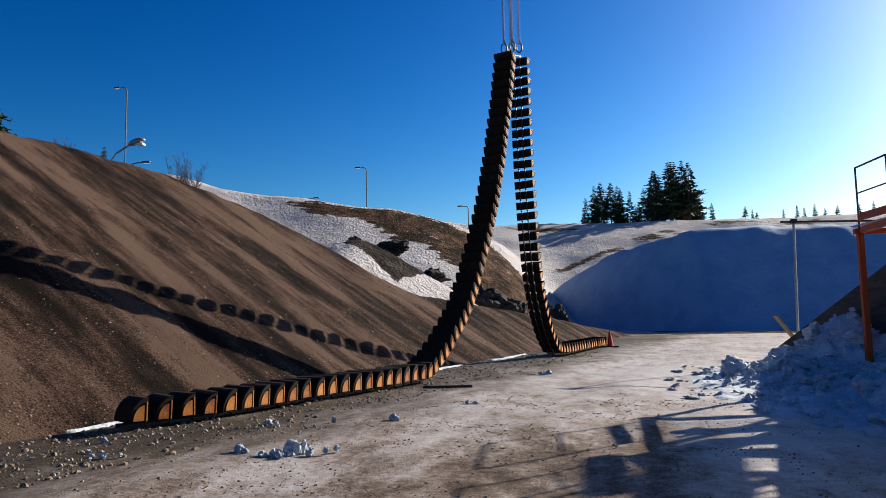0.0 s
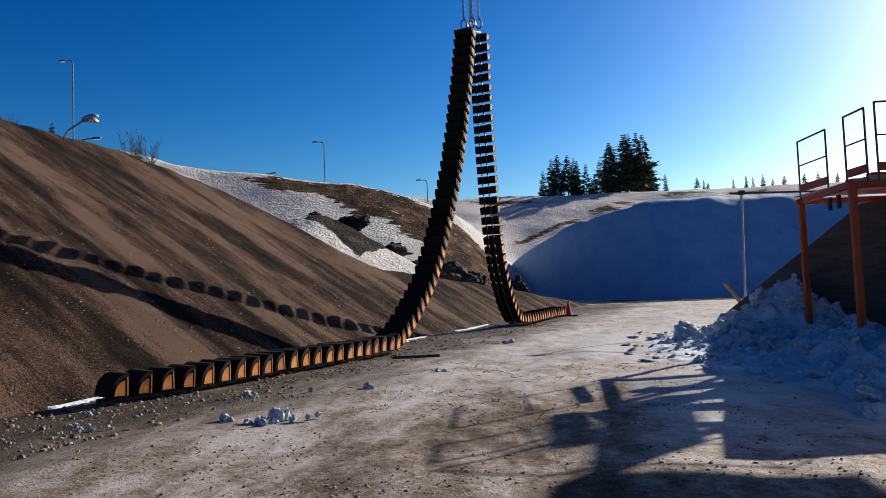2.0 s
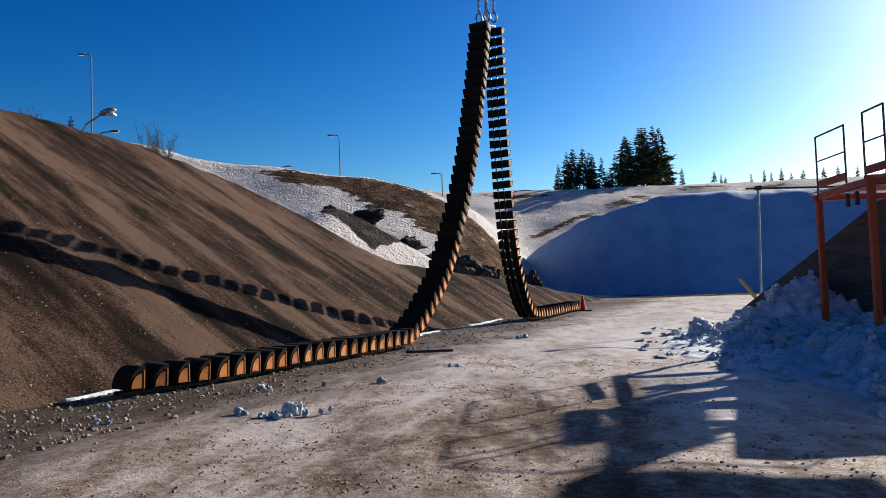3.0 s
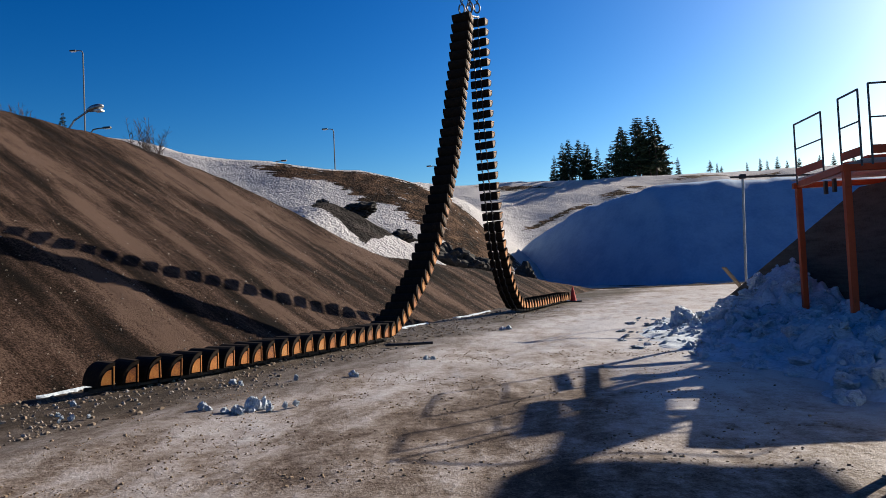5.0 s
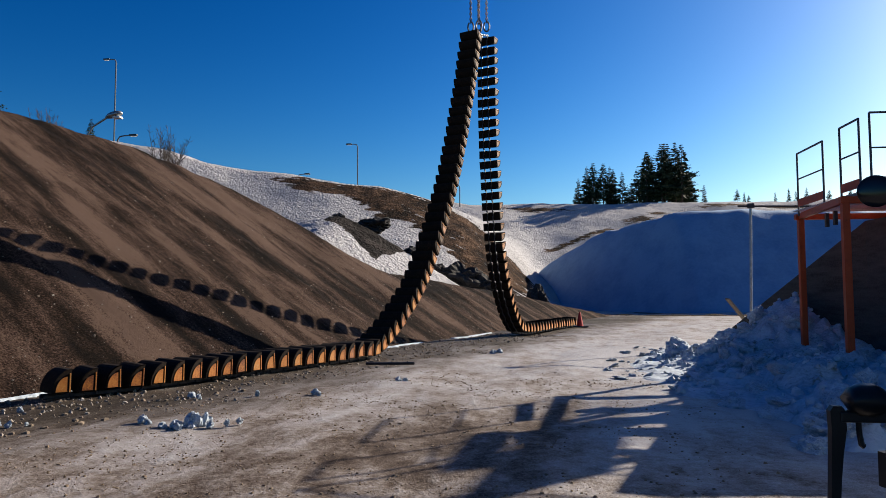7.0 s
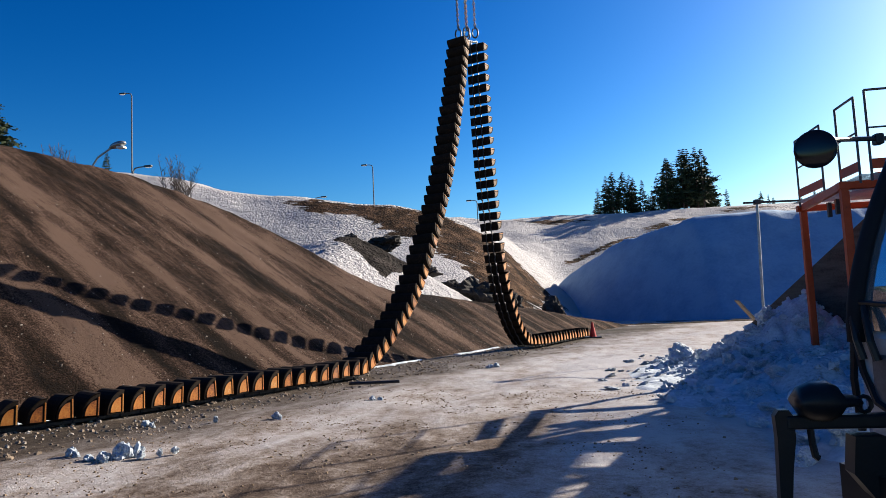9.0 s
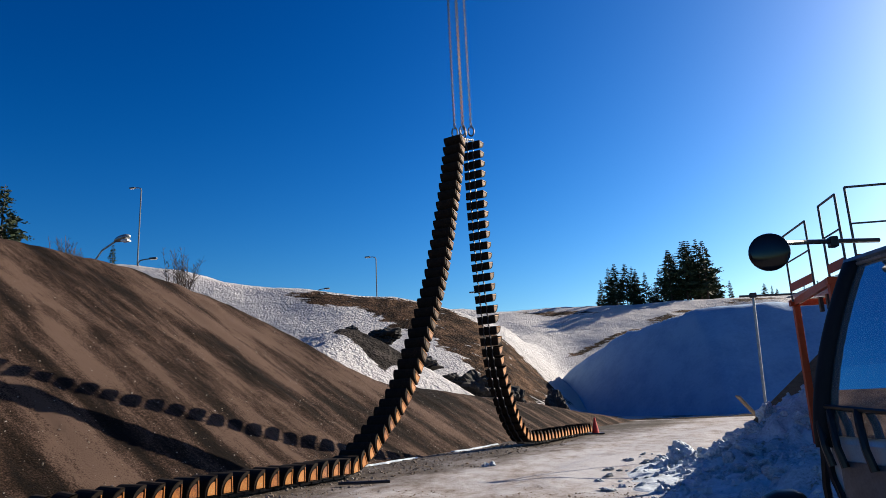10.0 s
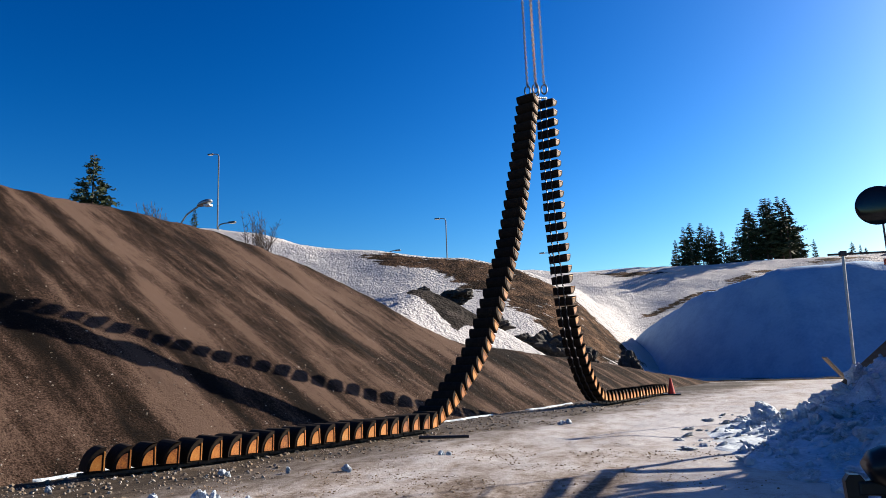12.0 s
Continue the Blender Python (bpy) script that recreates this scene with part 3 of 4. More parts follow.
platform = tagged(new("loading_platform"), "orange-painted steel loading platform on columns with railings", "platform")
for x, y in ((7.56, 14.7), (7.25, 12.0), (9.4, 12.0), (9.6, 14.4)):
    bm = bmesh.new()
    box(bm, (x - 0.058, y - 0.058, 0.2), (x + 0.058, y + 0.058, 2.98), 0.012)
    box(bm, (x - 0.15, y - 0.15, 0.18), (x + 0.15, y + 0.15, 0.22), 0.004)
    part("column", bm, ORANGE, platform)
for a, b in (((7.45, 14.64, 2.97), (9.7, 14.76, 3.085)), ((7.17, 11.94, 2.97), (10.6, 12.06, 3.085))):
    part("cross_beam", box(bmesh.new(), a, b, 0.01), ORANGE, platform)
bm = bmesh.new()
prism(bm, [(-0.04, 2.98), (0.04, 2.98), (0.04, 3.1), (-0.04, 3.1)], (1, 0, 0), (0, 0, 1), (-0.31, -2.7, 0), (7.56, 14.7, 0))
part("edge_beam", bm, ORANGE, platform)
for k in range(34):
    y = 14.6 - k * 0.09
    part("grating_bar", box(bmesh.new(), (7.35, y - 0.007, Z_DECK), (10.2, y + 0.007, Z_DECK + 0.01)), GALV, platform)
part("floor_plate", prism(bmesh.new(), [(9.35, 14.7), (7.78, 9.9), (12.6, 9.9), (12.6, 14.7)], (1, 0, 0), (0, 1, 0), (0, 0, 0.026), (0, 0, Z_DECK - 0.03)), STEEL, platform)


RAIL = plain("railing_paint", (0.07, 0.068, 0.07), 0.5, 0.4)


def railing(name, a, b, posts, z=Z_DECK, h=1.15, board=True):
    """Tube railing from a to b with a mid rail and a kick board."""
    ob = part(name, mesh_of(name, tube(bmesh.new(), [(*a, z + h), (*b, z + h)], 0.019), RAIL), None, platform)
    for k in range(posts):
        t = k / (posts - 1)
        p = (a[0] + (b[0] - a[0]) * t, a[1] + (b[1] - a[1]) * t)
        part("post", tube(bmesh.new(), [(*p, z - 0.1), (*p, z + h)], 0.019), RAIL, ob)
    part("mid_rail", tube(bmesh.new(), [(*a, z + h * 0.55), (*b, z + h * 0.55)], 0.015), RAIL, ob)
    if board:
        d = Vector((b[0] - a[0], b[1] - a[1], 0))
        bm = prism(bmesh.new(), [(0, 0.08), (1, 0.08), (1, 0.23), (0, 0.23)], d, (0, 0, 1), Vector((d.y, -d.x, 0)).normalized() * 0.012, (a[0], a[1], z))
        part("kick_board", bm, ORANGE, ob)


railing("railing", (7.4, 14.35), (7.4, 13.15), 2)
railing("railing", (7.4, 12.45), (7.4, 11.75), 2, h=1.22)
railing("railing", (7.5, 11.6), (10.4, 11.6), 3, h=1.28)
for k in range(3):
    part("hopper_beam", box(bmesh.new(), (8.25, 12.4 + 0.8 * k, Z_DECK + 0.05), (11.0, 12.6 + 0.8 * k, Z_DECK + 0.28), 0.01), ORANGE, platform, "faded red hopper beam")
for x, y in ((7.62, 13.6), (7.6, 13.2)):
    part("bracket", box(bmesh.new(), (x - 0.03, y - 0.04, 2.72), (x + 0.03, y + 0.04, 2.98), 0.005), STEEL, platform)

# unseen plates on legs beyond the platform, added and shaped to shade the road
hopper = tagged(new("feed_hopper"), "unseen steel plates high on legs, added to cast shade", "hopper")
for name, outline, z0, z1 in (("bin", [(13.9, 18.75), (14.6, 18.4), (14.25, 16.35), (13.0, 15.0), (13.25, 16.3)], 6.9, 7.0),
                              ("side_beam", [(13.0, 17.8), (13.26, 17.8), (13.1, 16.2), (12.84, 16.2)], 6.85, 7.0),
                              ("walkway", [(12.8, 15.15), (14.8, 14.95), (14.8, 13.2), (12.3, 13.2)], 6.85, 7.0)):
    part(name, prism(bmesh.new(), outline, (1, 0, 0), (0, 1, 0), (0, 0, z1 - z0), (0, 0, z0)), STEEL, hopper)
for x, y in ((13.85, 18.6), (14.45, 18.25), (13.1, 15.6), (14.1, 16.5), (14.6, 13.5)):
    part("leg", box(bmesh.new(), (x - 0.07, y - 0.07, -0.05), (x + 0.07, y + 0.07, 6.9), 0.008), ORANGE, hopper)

# leaning plank and signal pole by the wall's low end
plank = tagged(new("plank", mesh_of("plank", box(bmesh.new(), (-0.02, -0.1, -0.45), (0.02, 0.1, 0.5), 0.006), WOOD)), "weathered plank leaning on the wall's end", "plank")
plank.matrix_world = pose(7.65, 19.35, 0.95, 8, -42, 10)
pole = tagged(new("gate_pole"), "thin steel pole with a long horizontal bar on top", "pole")
part("shaft", tube(bmesh.new(), [(8.15, 20.0, 0), (8.25, 20.0, 3.9)], 0.035), GALV, pole)
part("cross_bar", tube(bmesh.new(), [(7.9, 20.0, 3.9), (13.0, 20.0, 3.8)], 0.03), STEEL, pole)
part("cap", box(bmesh.new(), (8.17, 19.92, 3.84), (8.33, 20.08, 3.97), 0.015), STEEL, pole)


# ---- truck at the roadside ----
truck = tagged(new("mobile_crane_cab"), "silver low cab of a mobile crane with black trim", "truck")
CORNER, FACE = Vector((4.31, 4.72, 0)), Vector((0.2, -0.98, 0))
BACK = Vector((0.98, 0.2, 0))


def cab(u, b, z):
    p = CORNER + FACE * u + BACK * b
    return Vector((p.x, p.y, z))


RAKE = 0.32


def screen(u, t, out=0.0):
    """A point of the raked windscreen: u across it, t from its sill to the roof."""
    return cab(u, 0.005 + RAKE * t**1.6 - out, 1.17 + 0.93 * t)


low = hull([[cab(0.0, 0.12, z), cab(0.03, 0.04 + e, z), cab(0.12, e, z), cab(2.3, e, z), cab(2.42, 0.08 + e, z), cab(2.45, 2.2, z), cab(0.0, 2.2, z)] for z, e in ((0.5, 0.04), (0.62, 0.01), (0.95, 0.0), (1.13, 0.01), (1.17, 0.03))])
part("lower_body", low, CAB, truck)
rings = []
for k in range(9):
    t = k / 8
    a = screen(0.05, t)
    rings.append([screen(0.04, t, -0.12), screen(0.12, t, 0.0), screen(2.3, t), screen(2.4, t, -0.12), cab(2.42, 2.1, a.z), cab(0.04, 2.1, a.z)])
part("upper_body", hull(rings), glass, truck, "dark reflecting windscreen and side glass")
PILLAR = plain("matt_black_pillar", (0.008, 0.008, 0.009), 0.75)
for u0 in (0.09, 2.36):
    bm = bmesh.new()
    ring = []
    for k in range(11):
        t = -0.06 + 1.06 * k / 10
        t = max(t, 0.0)
        c = screen(u0, t, 0.02) - Vector((0, 0, 0.06 if k == 0 else 0))
        ring.append([c + FACE * 0.055 * math.cos(q * 0.5236) + BACK * 0.04 * math.sin(q * 0.5236) for q in range(12)])
    part("windscreen_pillar", hull(ring), PILLAR, truck, "curved black windscreen pillar", True)
part("roof", hull([[cab(0.03, 0.3 + e, z), cab(2.4, 0.3 + e, z), cab(2.45, 2.2, z), cab(0.03, 2.2, z)] for z, e in ((2.095, 0.0), (2.105, -0.01), (2.125, 0.0), (2.14, 0.1))]), GALV, truck)
part("roof_seal", tube(bmesh.new(), [screen(0.14, 0.98, 0.012), screen(2.3, 0.98, 0.012)], 0.012, 6), GALV, truck)
for u0 in (0.16, 0.27, 0.5, 0.95):
    bm = tube(bmesh.new(), [cab(u0, -0.03, 1.02), cab(u0 - 0.02, -0.045, 1.12), cab(u0 - 0.06, -0.03, 1.24), screen(u0 - 0.09, 0.14, 0.03)], 0.02, 6)
    part("wiper", bm, BLACK, truck)
part("wiper_rail", tube(bmesh.new(), [screen(0.14, 0.16, 0.03), screen(0.7, 0.13, 0.03), screen(1.6, 0.16, 0.03)], 0.013, 6), BLACK, truck)
part("trim_strip", tube(bmesh.new(), [cab(0.0, 0.03, 1.12), cab(-0.015, 0.02, 0.9), cab(0.0, 0.03, 0.62)], 0.022, 6), BLACK, truck)
part("panel_trim", tube(bmesh.new(), [cab(0.05, 0.0, 1.14), cab(0.12, -0.01, 0.95), cab(0.22, -0.015, 0.8), cab(0.4, -0.015, 0.74), cab(2.2, -0.015, 0.72)], 0.02, 6), BLACK, truck)
PANEL = plain("weathered_panel", (0.11, 0.13, 0.16), 0.3, 0.5)
part("lower_panel", hull([[cab(0.2, -0.012, z), cab(2.25, -0.012, z), cab(2.25, 0.02, z), cab(0.2, 0.02, z)] for z in (0.8, 1.05)]), PANEL, truck, "streaked grey steel panel")
part("bumper", hull([[cab(0.1, -0.18, z), cab(2.4, -0.18, z), cab(2.45, 0.1, z), cab(0.05, 0.1, z)] for z in (0.26, 0.3, 0.44, 0.48)]), BLACK, truck)
for u0 in (0.2, 1.95):
    c = cab(u0, 1.2, 0.5)
    wh = part("wheel", tube(bmesh.new(), [c - FACE * 0.17, c - FACE * 0.14, c + FACE * 0.14, c + FACE * 0.17], 0.49, 28), BLACK, truck, "black tyre")
    part("rim", tube(bmesh.new(), [c - FACE * 0.19, c + FACE * 0.19], 0.26, 20), GALV, wh)
GLOSS = plain("glossy_black_shell", (0.01, 0.01, 0.012), 0.12, 0, 0.1, 3, 0.0)
C = Vector((4.1, 4.36, 2.13))
mir = part("mirror_arm", tube(bmesh.new(), spline([C + Vector((0.08, 0.03, 0.05)), (4.27, 4.48, 2.195), (4.42, 4.58, 2.21), (4.8, 4.72, 2.22)], 6), 0.014, 8), BLACK, truck)
part("clamp", box(bmesh.new(), (4.5, 4.595, 2.18), (4.545, 4.655, 2.24), 0.008), BLACK, mir)
bm = bmesh.new()
bmesh.ops.create_uvsphere(bm, u_segments=28, v_segments=14, radius=0.106)
for v in bm.verts:
    v.co = Vector((v.co.x * 0.97, v.co.y * (0.55 if v.co.y < 0 else 0.2), v.co.z * 0.96))
mh = part("mirror_head", mesh_of("mirror_head", bm, GLOSS, True), None, mir, "round black back of a wide-angle mirror")
mh.matrix_world = look(C, C + Vector((0.35, 1.0, 0.0))) @ pose(0, 0, 0, 90)

# bracket, lamp and strap in front of the bumper
gear = part("tow_gear", box(bmesh.new(), (3.72, 3.96, 0.7), (4.5, 4.04, 0.77), 0.012), BLACK, truck, "black bracket with a hanging strap on the bumper")
part("lamp_housing", hull([[Vector((3.8 + a, 3.98 + 0.1 * math.sin(t), 0.84 + r * math.cos(t))) for t in [math.pi * 2 * q / 14 for q in range(14)]] for a, r in ((-0.03, 0.03), (-0.01, 0.075), (0.04, 0.1), (0.12, 0.105), (0.17, 0.08), (0.19, 0.035), (0.26, 0.025))]), BLACK, gear, "", True)
part("strap", hull([[Vector((x + a * w_, 4.0 + b * 0.03, z)) for a, b in ((-1, -1), (1, -1), (1, 1), (-1, 1))] for x, z, w_ in ((3.71, 0.8, 0.025), (3.71, 0.77, 0.045), (3.715, 0.66, 0.045), (3.7, 0.5, 0.035), (3.69, 0.36, 0.03), (3.68, 0.2, 0.028), (3.68, 0.04, 0.025))]), BLACK, gear)
part("hanging_hook", tube(bmesh.new(), [(3.84, 4.0, 0.72), (3.845, 4.0, 0.62), (3.855, 4.0, 0.56), (3.87, 4.0, 0.55)], 0.018, 6), BLACK, gear)
part("shackle", tube(bmesh.new(), [Vector((4.1 + 0.035 * math.sin(t), 3.98, 0.82 - 0.04 * math.cos(t))) for t in [6.283 * q / 10 for q in range(11)]], 0.012, 6), BLACK, gear)
part("stay", hull([[Vector((x + a * 0.07, 3.92 + b * 0.06, z)) for a, b in ((-1, -1), (1, -1), (1, 1), (-1, 1))] for x, z in ((4.07, 0.68), (4.05, 0.5), (4.2, 0.3))]), BLACK, gear)
for ob in (gear, *gear.children):
    ob.data.transform(Matrix.Translation((0.13, 0.42, -0.01)))


# ---- lamps, trees, boulders, far things ----
LAMPPOST = plain("weathered_lamp_post", (0.09, 0.1, 0.115), 0.6, 0.3)

def street_lamp(x, y, z0, z1, arm, label="tall grey street lamp on the embankment", r=0.09):
    ob = tagged(new("street_lamp"), label, "street lamp", "street lamps on the embankment")
    ob.location = (x, y, z0)
    h = z1 - z0
    pts = [(0, 0, 0), (0, 0, h * 0.5), (0, 0, h - 0.35), (arm * 0.15, 0, h - 0.08), (arm * 0.5, 0, h), (arm, 0, h + 0.02)]
    part("pole", tube(bmesh.new(), pts, r, 8, r * 0.6), LAMPPOST, ob)
    a, b = sorted((arm * 0.9, arm * 0.9 + math.copysign(0.75, arm)))
    part("head", box(bmesh.new(), (a, -0.16, h - 0.06), (b, 0.16, h + 0.12), 0.05), STEEL, ob)
    part("lens", box(bmesh.new(), (a + 0.1, -0.12, h - 0.09), (b - 0.1, 0.12, h - 0.05), 0.01), LAMPGLASS, ob)


street_lamp(-45.4, 75, 16, 29.0, -0.9)
street_lamp(-20.0, 90, 11, 21.4, -0.9)
street_lamp(-7.2, 100, 10, 17.2, -0.9)
street_lamp(-28.2, 90, 12, 17.5, 1.0, "grey street lamp half hidden by the embankment")
street_lamp(-35.6, 60, 12, 16.2, 1.3, "grey street lamp with a curved arm")
flood = tagged(new("flood_lamp"), "large grey area lamp on a curved arm behind the heap", "lamp")
flood.location = (-19.9, 32, 6.0)
part("arm", tube(bmesh.new(), [(-0.35, 0, 0), (-0.3, 0, 2.2), (-0.1, 0, 3.2), (0.4, 0, 3.9), (1.1, 0, 4.3)], 0.05, 8), GALV, flood)
bm = bmesh.new()
bmesh.ops.create_uvsphere(bm, u_segments=16, v_segments=10, radius=1.0)
for v in bm.verts:
    v.co = Vector((1.5 + v.co.x * 0.45, v.co.y * 0.24, 4.42 + v.co.x * 0.1 + v.co.z * (0.2 if v.co.z > 0 else 0.12)))
part("head", bm, GALV, flood, smooth=True)
bm = box(bmesh.new(), (1.5, -0.17, 4.24), (1.9, 0.17, 4.36), 0.04)
part("lens", bm, LAMPGLASS, flood)


def conifer_mesh(h, r, seed, bare=0.12):
    """Trunk and a crown of drooping needle sprays with gaps and an uneven outline."""
    rnd = random.Random(seed)
    tb = tube(bmesh.new(), [(0, 0, h * t) for t in (0, 0.3, 0.6, 0.85, 1.0)], h * 0.016, 6, 0.01)
    vs, fs = [], []
    z = h * bare
    while z < h * 0.99:
        t = (z / h - bare) / (1 - bare)
        reach = r * (1 - t) ** 0.75 * rnd.uniform(0.65, 1.15) + 0.08
        for k in range(rnd.randint(4, 7)):
            a = rnd.uniform(0, 6.283)
            ln = reach * rnd.uniform(0.55, 1.1)
            droop = rnd.uniform(-0.05, 0.35)
            for q in range(7):
                f = 0.25 + 0.75 * q / 6
                c = Vector((math.cos(a) * ln * f, math.sin(a) * ln * f, z - droop * ln * f + 0.12 * ln * f * f))
                for side in (-1, 1):
                    s_ = 0.22 * ln * (1.15 - f) + 0.07 * h / 10
                    d = Vector((math.cos(a + side * 0.9), math.sin(a + side * 0.9), rnd.uniform(-0.5, 0.3))) * s_ * 1.6
                    e = Vector((rnd.uniform(-1, 1), rnd.uniform(-1, 1), rnd.uniform(0.2, 1))) * s_ * 0.6
                    i = len(vs)
                    vs += [c, c + d * 0.5 + e, c + d, c + d * 0.5 - e * 0.6]
                    fs.append((i, i + 1, i + 2, i + 3))
        z += h * 0.028
    cm = bpy.data.meshes.new("crown")
    cm.from_pydata(vs, [], fs)
    cm.materials.append(NEEDLES)
    return mesh_of("trunk", tb, BARK), cm


KINDS = [conifer_mesh(10, 2.6, 3), conifer_mesh(10, 2.1, 5, 0.2), conifer_mesh(10, 3.2, 9, 0.25), conifer_mesh(10, 4.3, 12, 0.05)]


def conifer(x, y, z, h, kind, label="dark spruce on the snowy hill", group="trees on the hill"):
    ob = tagged(new("spruce"), label, "tree", group)
    ob.location, ob.scale, ob.rotation_euler = (x, y, z), (h / 10,) * 3, (0, 0, random.uniform(0, 6))
    part("trunk", KINDS[kind][0], None, ob)
    part("crown", KINDS[kind][1], None, ob)


rnd = random.Random(4)
for x, h in ((10.6, 4.0), (11.3, 6.2), (12.3, 7.4), (13.2, 7.8), (14.0, 7.2), (15.0, 8.0), (16.2, 7.6), (17.2, 7.8), (18.0, 6.4), (20.2, 5.4), (21.0, 7.6), (21.8, 9.6), (22.5, 10.4), (23.3, 10.2), (24.1, 10.8), (24.9, 11.2), (25.7, 11.4), (26.5, 11.2), (27.2, 10.6), (27.9, 9.8), (28.6, 8.4), (29.3, 7.0), (30.1, 5.6), (30.8, 4.0), (12.8, 6.6), (16.7, 6.8), (22.9, 9.0), (24.6, 9.8), (26.1, 10.0), (27.6, 9.0), (19.2, 4.2)):
    conifer(x, 117 + rnd.uniform(-4, 4), 14.6, h, rnd.randrange(3))
for x, h in ((35.2, 2.3), (36.3, 1.9), (37.4, 1.6), (41.2, 2.1), (42.9, 2.5), (44.4, 2.2), (45.9, 2.6), (47.6, 2.1), (49.4, 2.4), (52.0, 2.2), (54.5, 2.6), (57.0, 2.2)):
    conifer(x, 113 + rnd.uniform(-1, 1), bank_height(x, 113) - 0.2, h, rnd.randrange(3), "young dark spruce on the skyline")
conifer(-50.7, 60, 14.6, 10.6, 3, "tall sparse pine above the gravel heap")
conifer(-38.3, 60, 13.6, 4.3, 1, "small pine above the gravel heap")


def bare_bush(x, y, z, h, seed):
    """Leafless young birches: thin forking stems."""
    rnd = random.Random(seed)
    ob = tagged(new("bare_bush"), "leafless bush of thin grey stems", "bush", "bare bushes behind the heap")
    ob.location = (x, y, z)
    for k in range(20):
        bm = bmesh.new()
        base = Vector((rnd.uniform(-1, 1) * h * 0.2, rnd.uniform(-0.6, 0.6), 0))
        lean = Vector((rnd.uniform(-0.32, 0.32), rnd.uniform(-0.3, 0.3), 1))
        top = h * rnd.uniform(0.6, 1.0)
        tube(bm, [base, base + lean * top * 0.5, base + lean * top], 0.022, 4, 0.008)
        for q in range(20):
            f = rnd.uniform(0.25, 0.95)
            p = base + lean * top * f
            d = Vector((rnd.uniform(-1, 1), rnd.uniform(-1, 1), rnd.uniform(0.4, 1.2))) * h * 0.2 * (1.2 - f)
            tube(bm, [p, p + d * 0.6, p + d], 0.014, 3, 0.005)
        part("stem", bm, BARK, ob)


bare_bush(-22.6, 45, 9.2, 4.0, 1)
bare_bush(-31.4, 45, 11.6, 3.2, 2)


def rock_mesh(seed, r=0.5, flat=0.7, material=DIRTY_SNOW, sub=2):
    bm = bmesh.new()
    bmesh.ops.create_icosphere(bm, subdivisions=sub, radius=r)
    for v in bm.verts:
        k = 1 + 0.7 * noise.noise(v.co * (1.5 / r) + Vector((seed * 3.1, 0, 0))) + 0.3 * noise.noise(v.co * (4 / r) + Vector((0, seed, 0))) + 0.1 * noise.noise(v.co * (11 / r))
        v.co = Vector((v.co.x * k, v.co.y * k, v.co.z * k * flat))
    return mesh_of("rock", bm, material)


DARKROCK = plain("dark_rock", (0.03, 0.027, 0.025), 0.9, 0, 0.4, 5, 0.4)


def boulder(x, y, z, rx, rz, label, group="boulders on the hillside"):
    ob = tagged(new("boulder", rock_mesh(x * 7, 1.0, 1.0, DARKROCK, 4)), label, "boulder", group)
    ob.location, ob.scale = (x, y, z), (rx, rx * 0.9, rz)


boulder(2.7, 43.5, 0.95, 0.6, 0.8, "dark boulder at the snow mound's foot")
boulder(-7.6, 43.2, 5.8, 0.95, 0.5, "flat dark boulder behind the rubble heap")
for x, y, rx, rz in ((-2.1, 45.2, 1.25, 1.0), (-0.7, 45.4, 1.0, 0.8), (0.3, 45.8, 0.6, 0.6), (-3.6, 44.6, 0.9, 0.6), (-5.0, 42.6, 0.9, 0.5), (-11.9, 50.5, 0.5, 0.4)):
    boulder(x, y, max(bank_height(x, y), knoll_height(x, y) if y < 46 else -1) + 0.25, rx, rz, "dark boulder half buried in snow")

cone = tagged(new("road_cone"), "red traffic cone on a dark base", "traffic cone")
cone.location = (4.3, 30.4, 0)
part("body", tube(bmesh.new(), [(0, 0, 0.04), (0, 0, 0.66)], 0.15, 14, 0.03), RED, cone)
part("base", box(bmesh.new(), (-0.5, -0.22, 0), (0.35, 0.22, 0.05), 0.01), STEEL, cone)
stick = tagged(new("steel_bar", mesh_of("steel_bar", tube(bmesh.new(), [(-1.35, 14.0, 0.04), (-0.8, 13.95, 0.05), (-0.35, 14.05, 0.05)], 0.03, 8), STEEL)), "dark steel bar lying on the mud", "bar")

# snow lumps
SNOWROCK = [rock_mesh(k + 20, 0.5, 0.85, DIRTY_SNOW, 3) for k in range(7)]


def block_mesh(seed):
    """A clod of ploughed snow: a lumpy body with a crumbled skin."""
    bm = bmesh.new()
    bmesh.ops.create_icosphere(bm, subdivisions=4, radius=0.5)
    o = Vector((seed * 3.7, seed * 1.3, 0))
    for v in bm.verts:
        c = v.co * 2
        k = 1 + 0.5 * noise.noise(c * 1.1 + o) + 0.28 * noise.noise(c * 2.6 + o) + 0.14 * noise.noise(c * 6 + o) + 0.08 * noise.noise(c * 13 + o)
        v.co = Vector((v.co.x * k, v.co.y * k, max(-0.35, v.co.z * k * 0.85)))
    return mesh_of("snow_block", bm, DIRTY_SNOW)


SNOWBLOCK = [block_mesh(k + 3) for k in range(9)]


def lump(x, y, z, s, label="lump of clean snow on the mud", group="snow lumps on the road", tall=1.8):
    ob = tagged(new("snow_lump", random.choice(SNOWBLOCK if "bank" in group else SNOWROCK)), label, "snow lump", group)
    ob.location, ob.scale, ob.rotation_euler = (x, y, z), (s * random.uniform(0.8, 1.2), s * random.uniform(0.6, 1.1), s * random.uniform(0.5, 1.0) * tall), (random.uniform(-0.5, 0.5), random.uniform(-0.5, 0.5), random.uniform(0, 6))


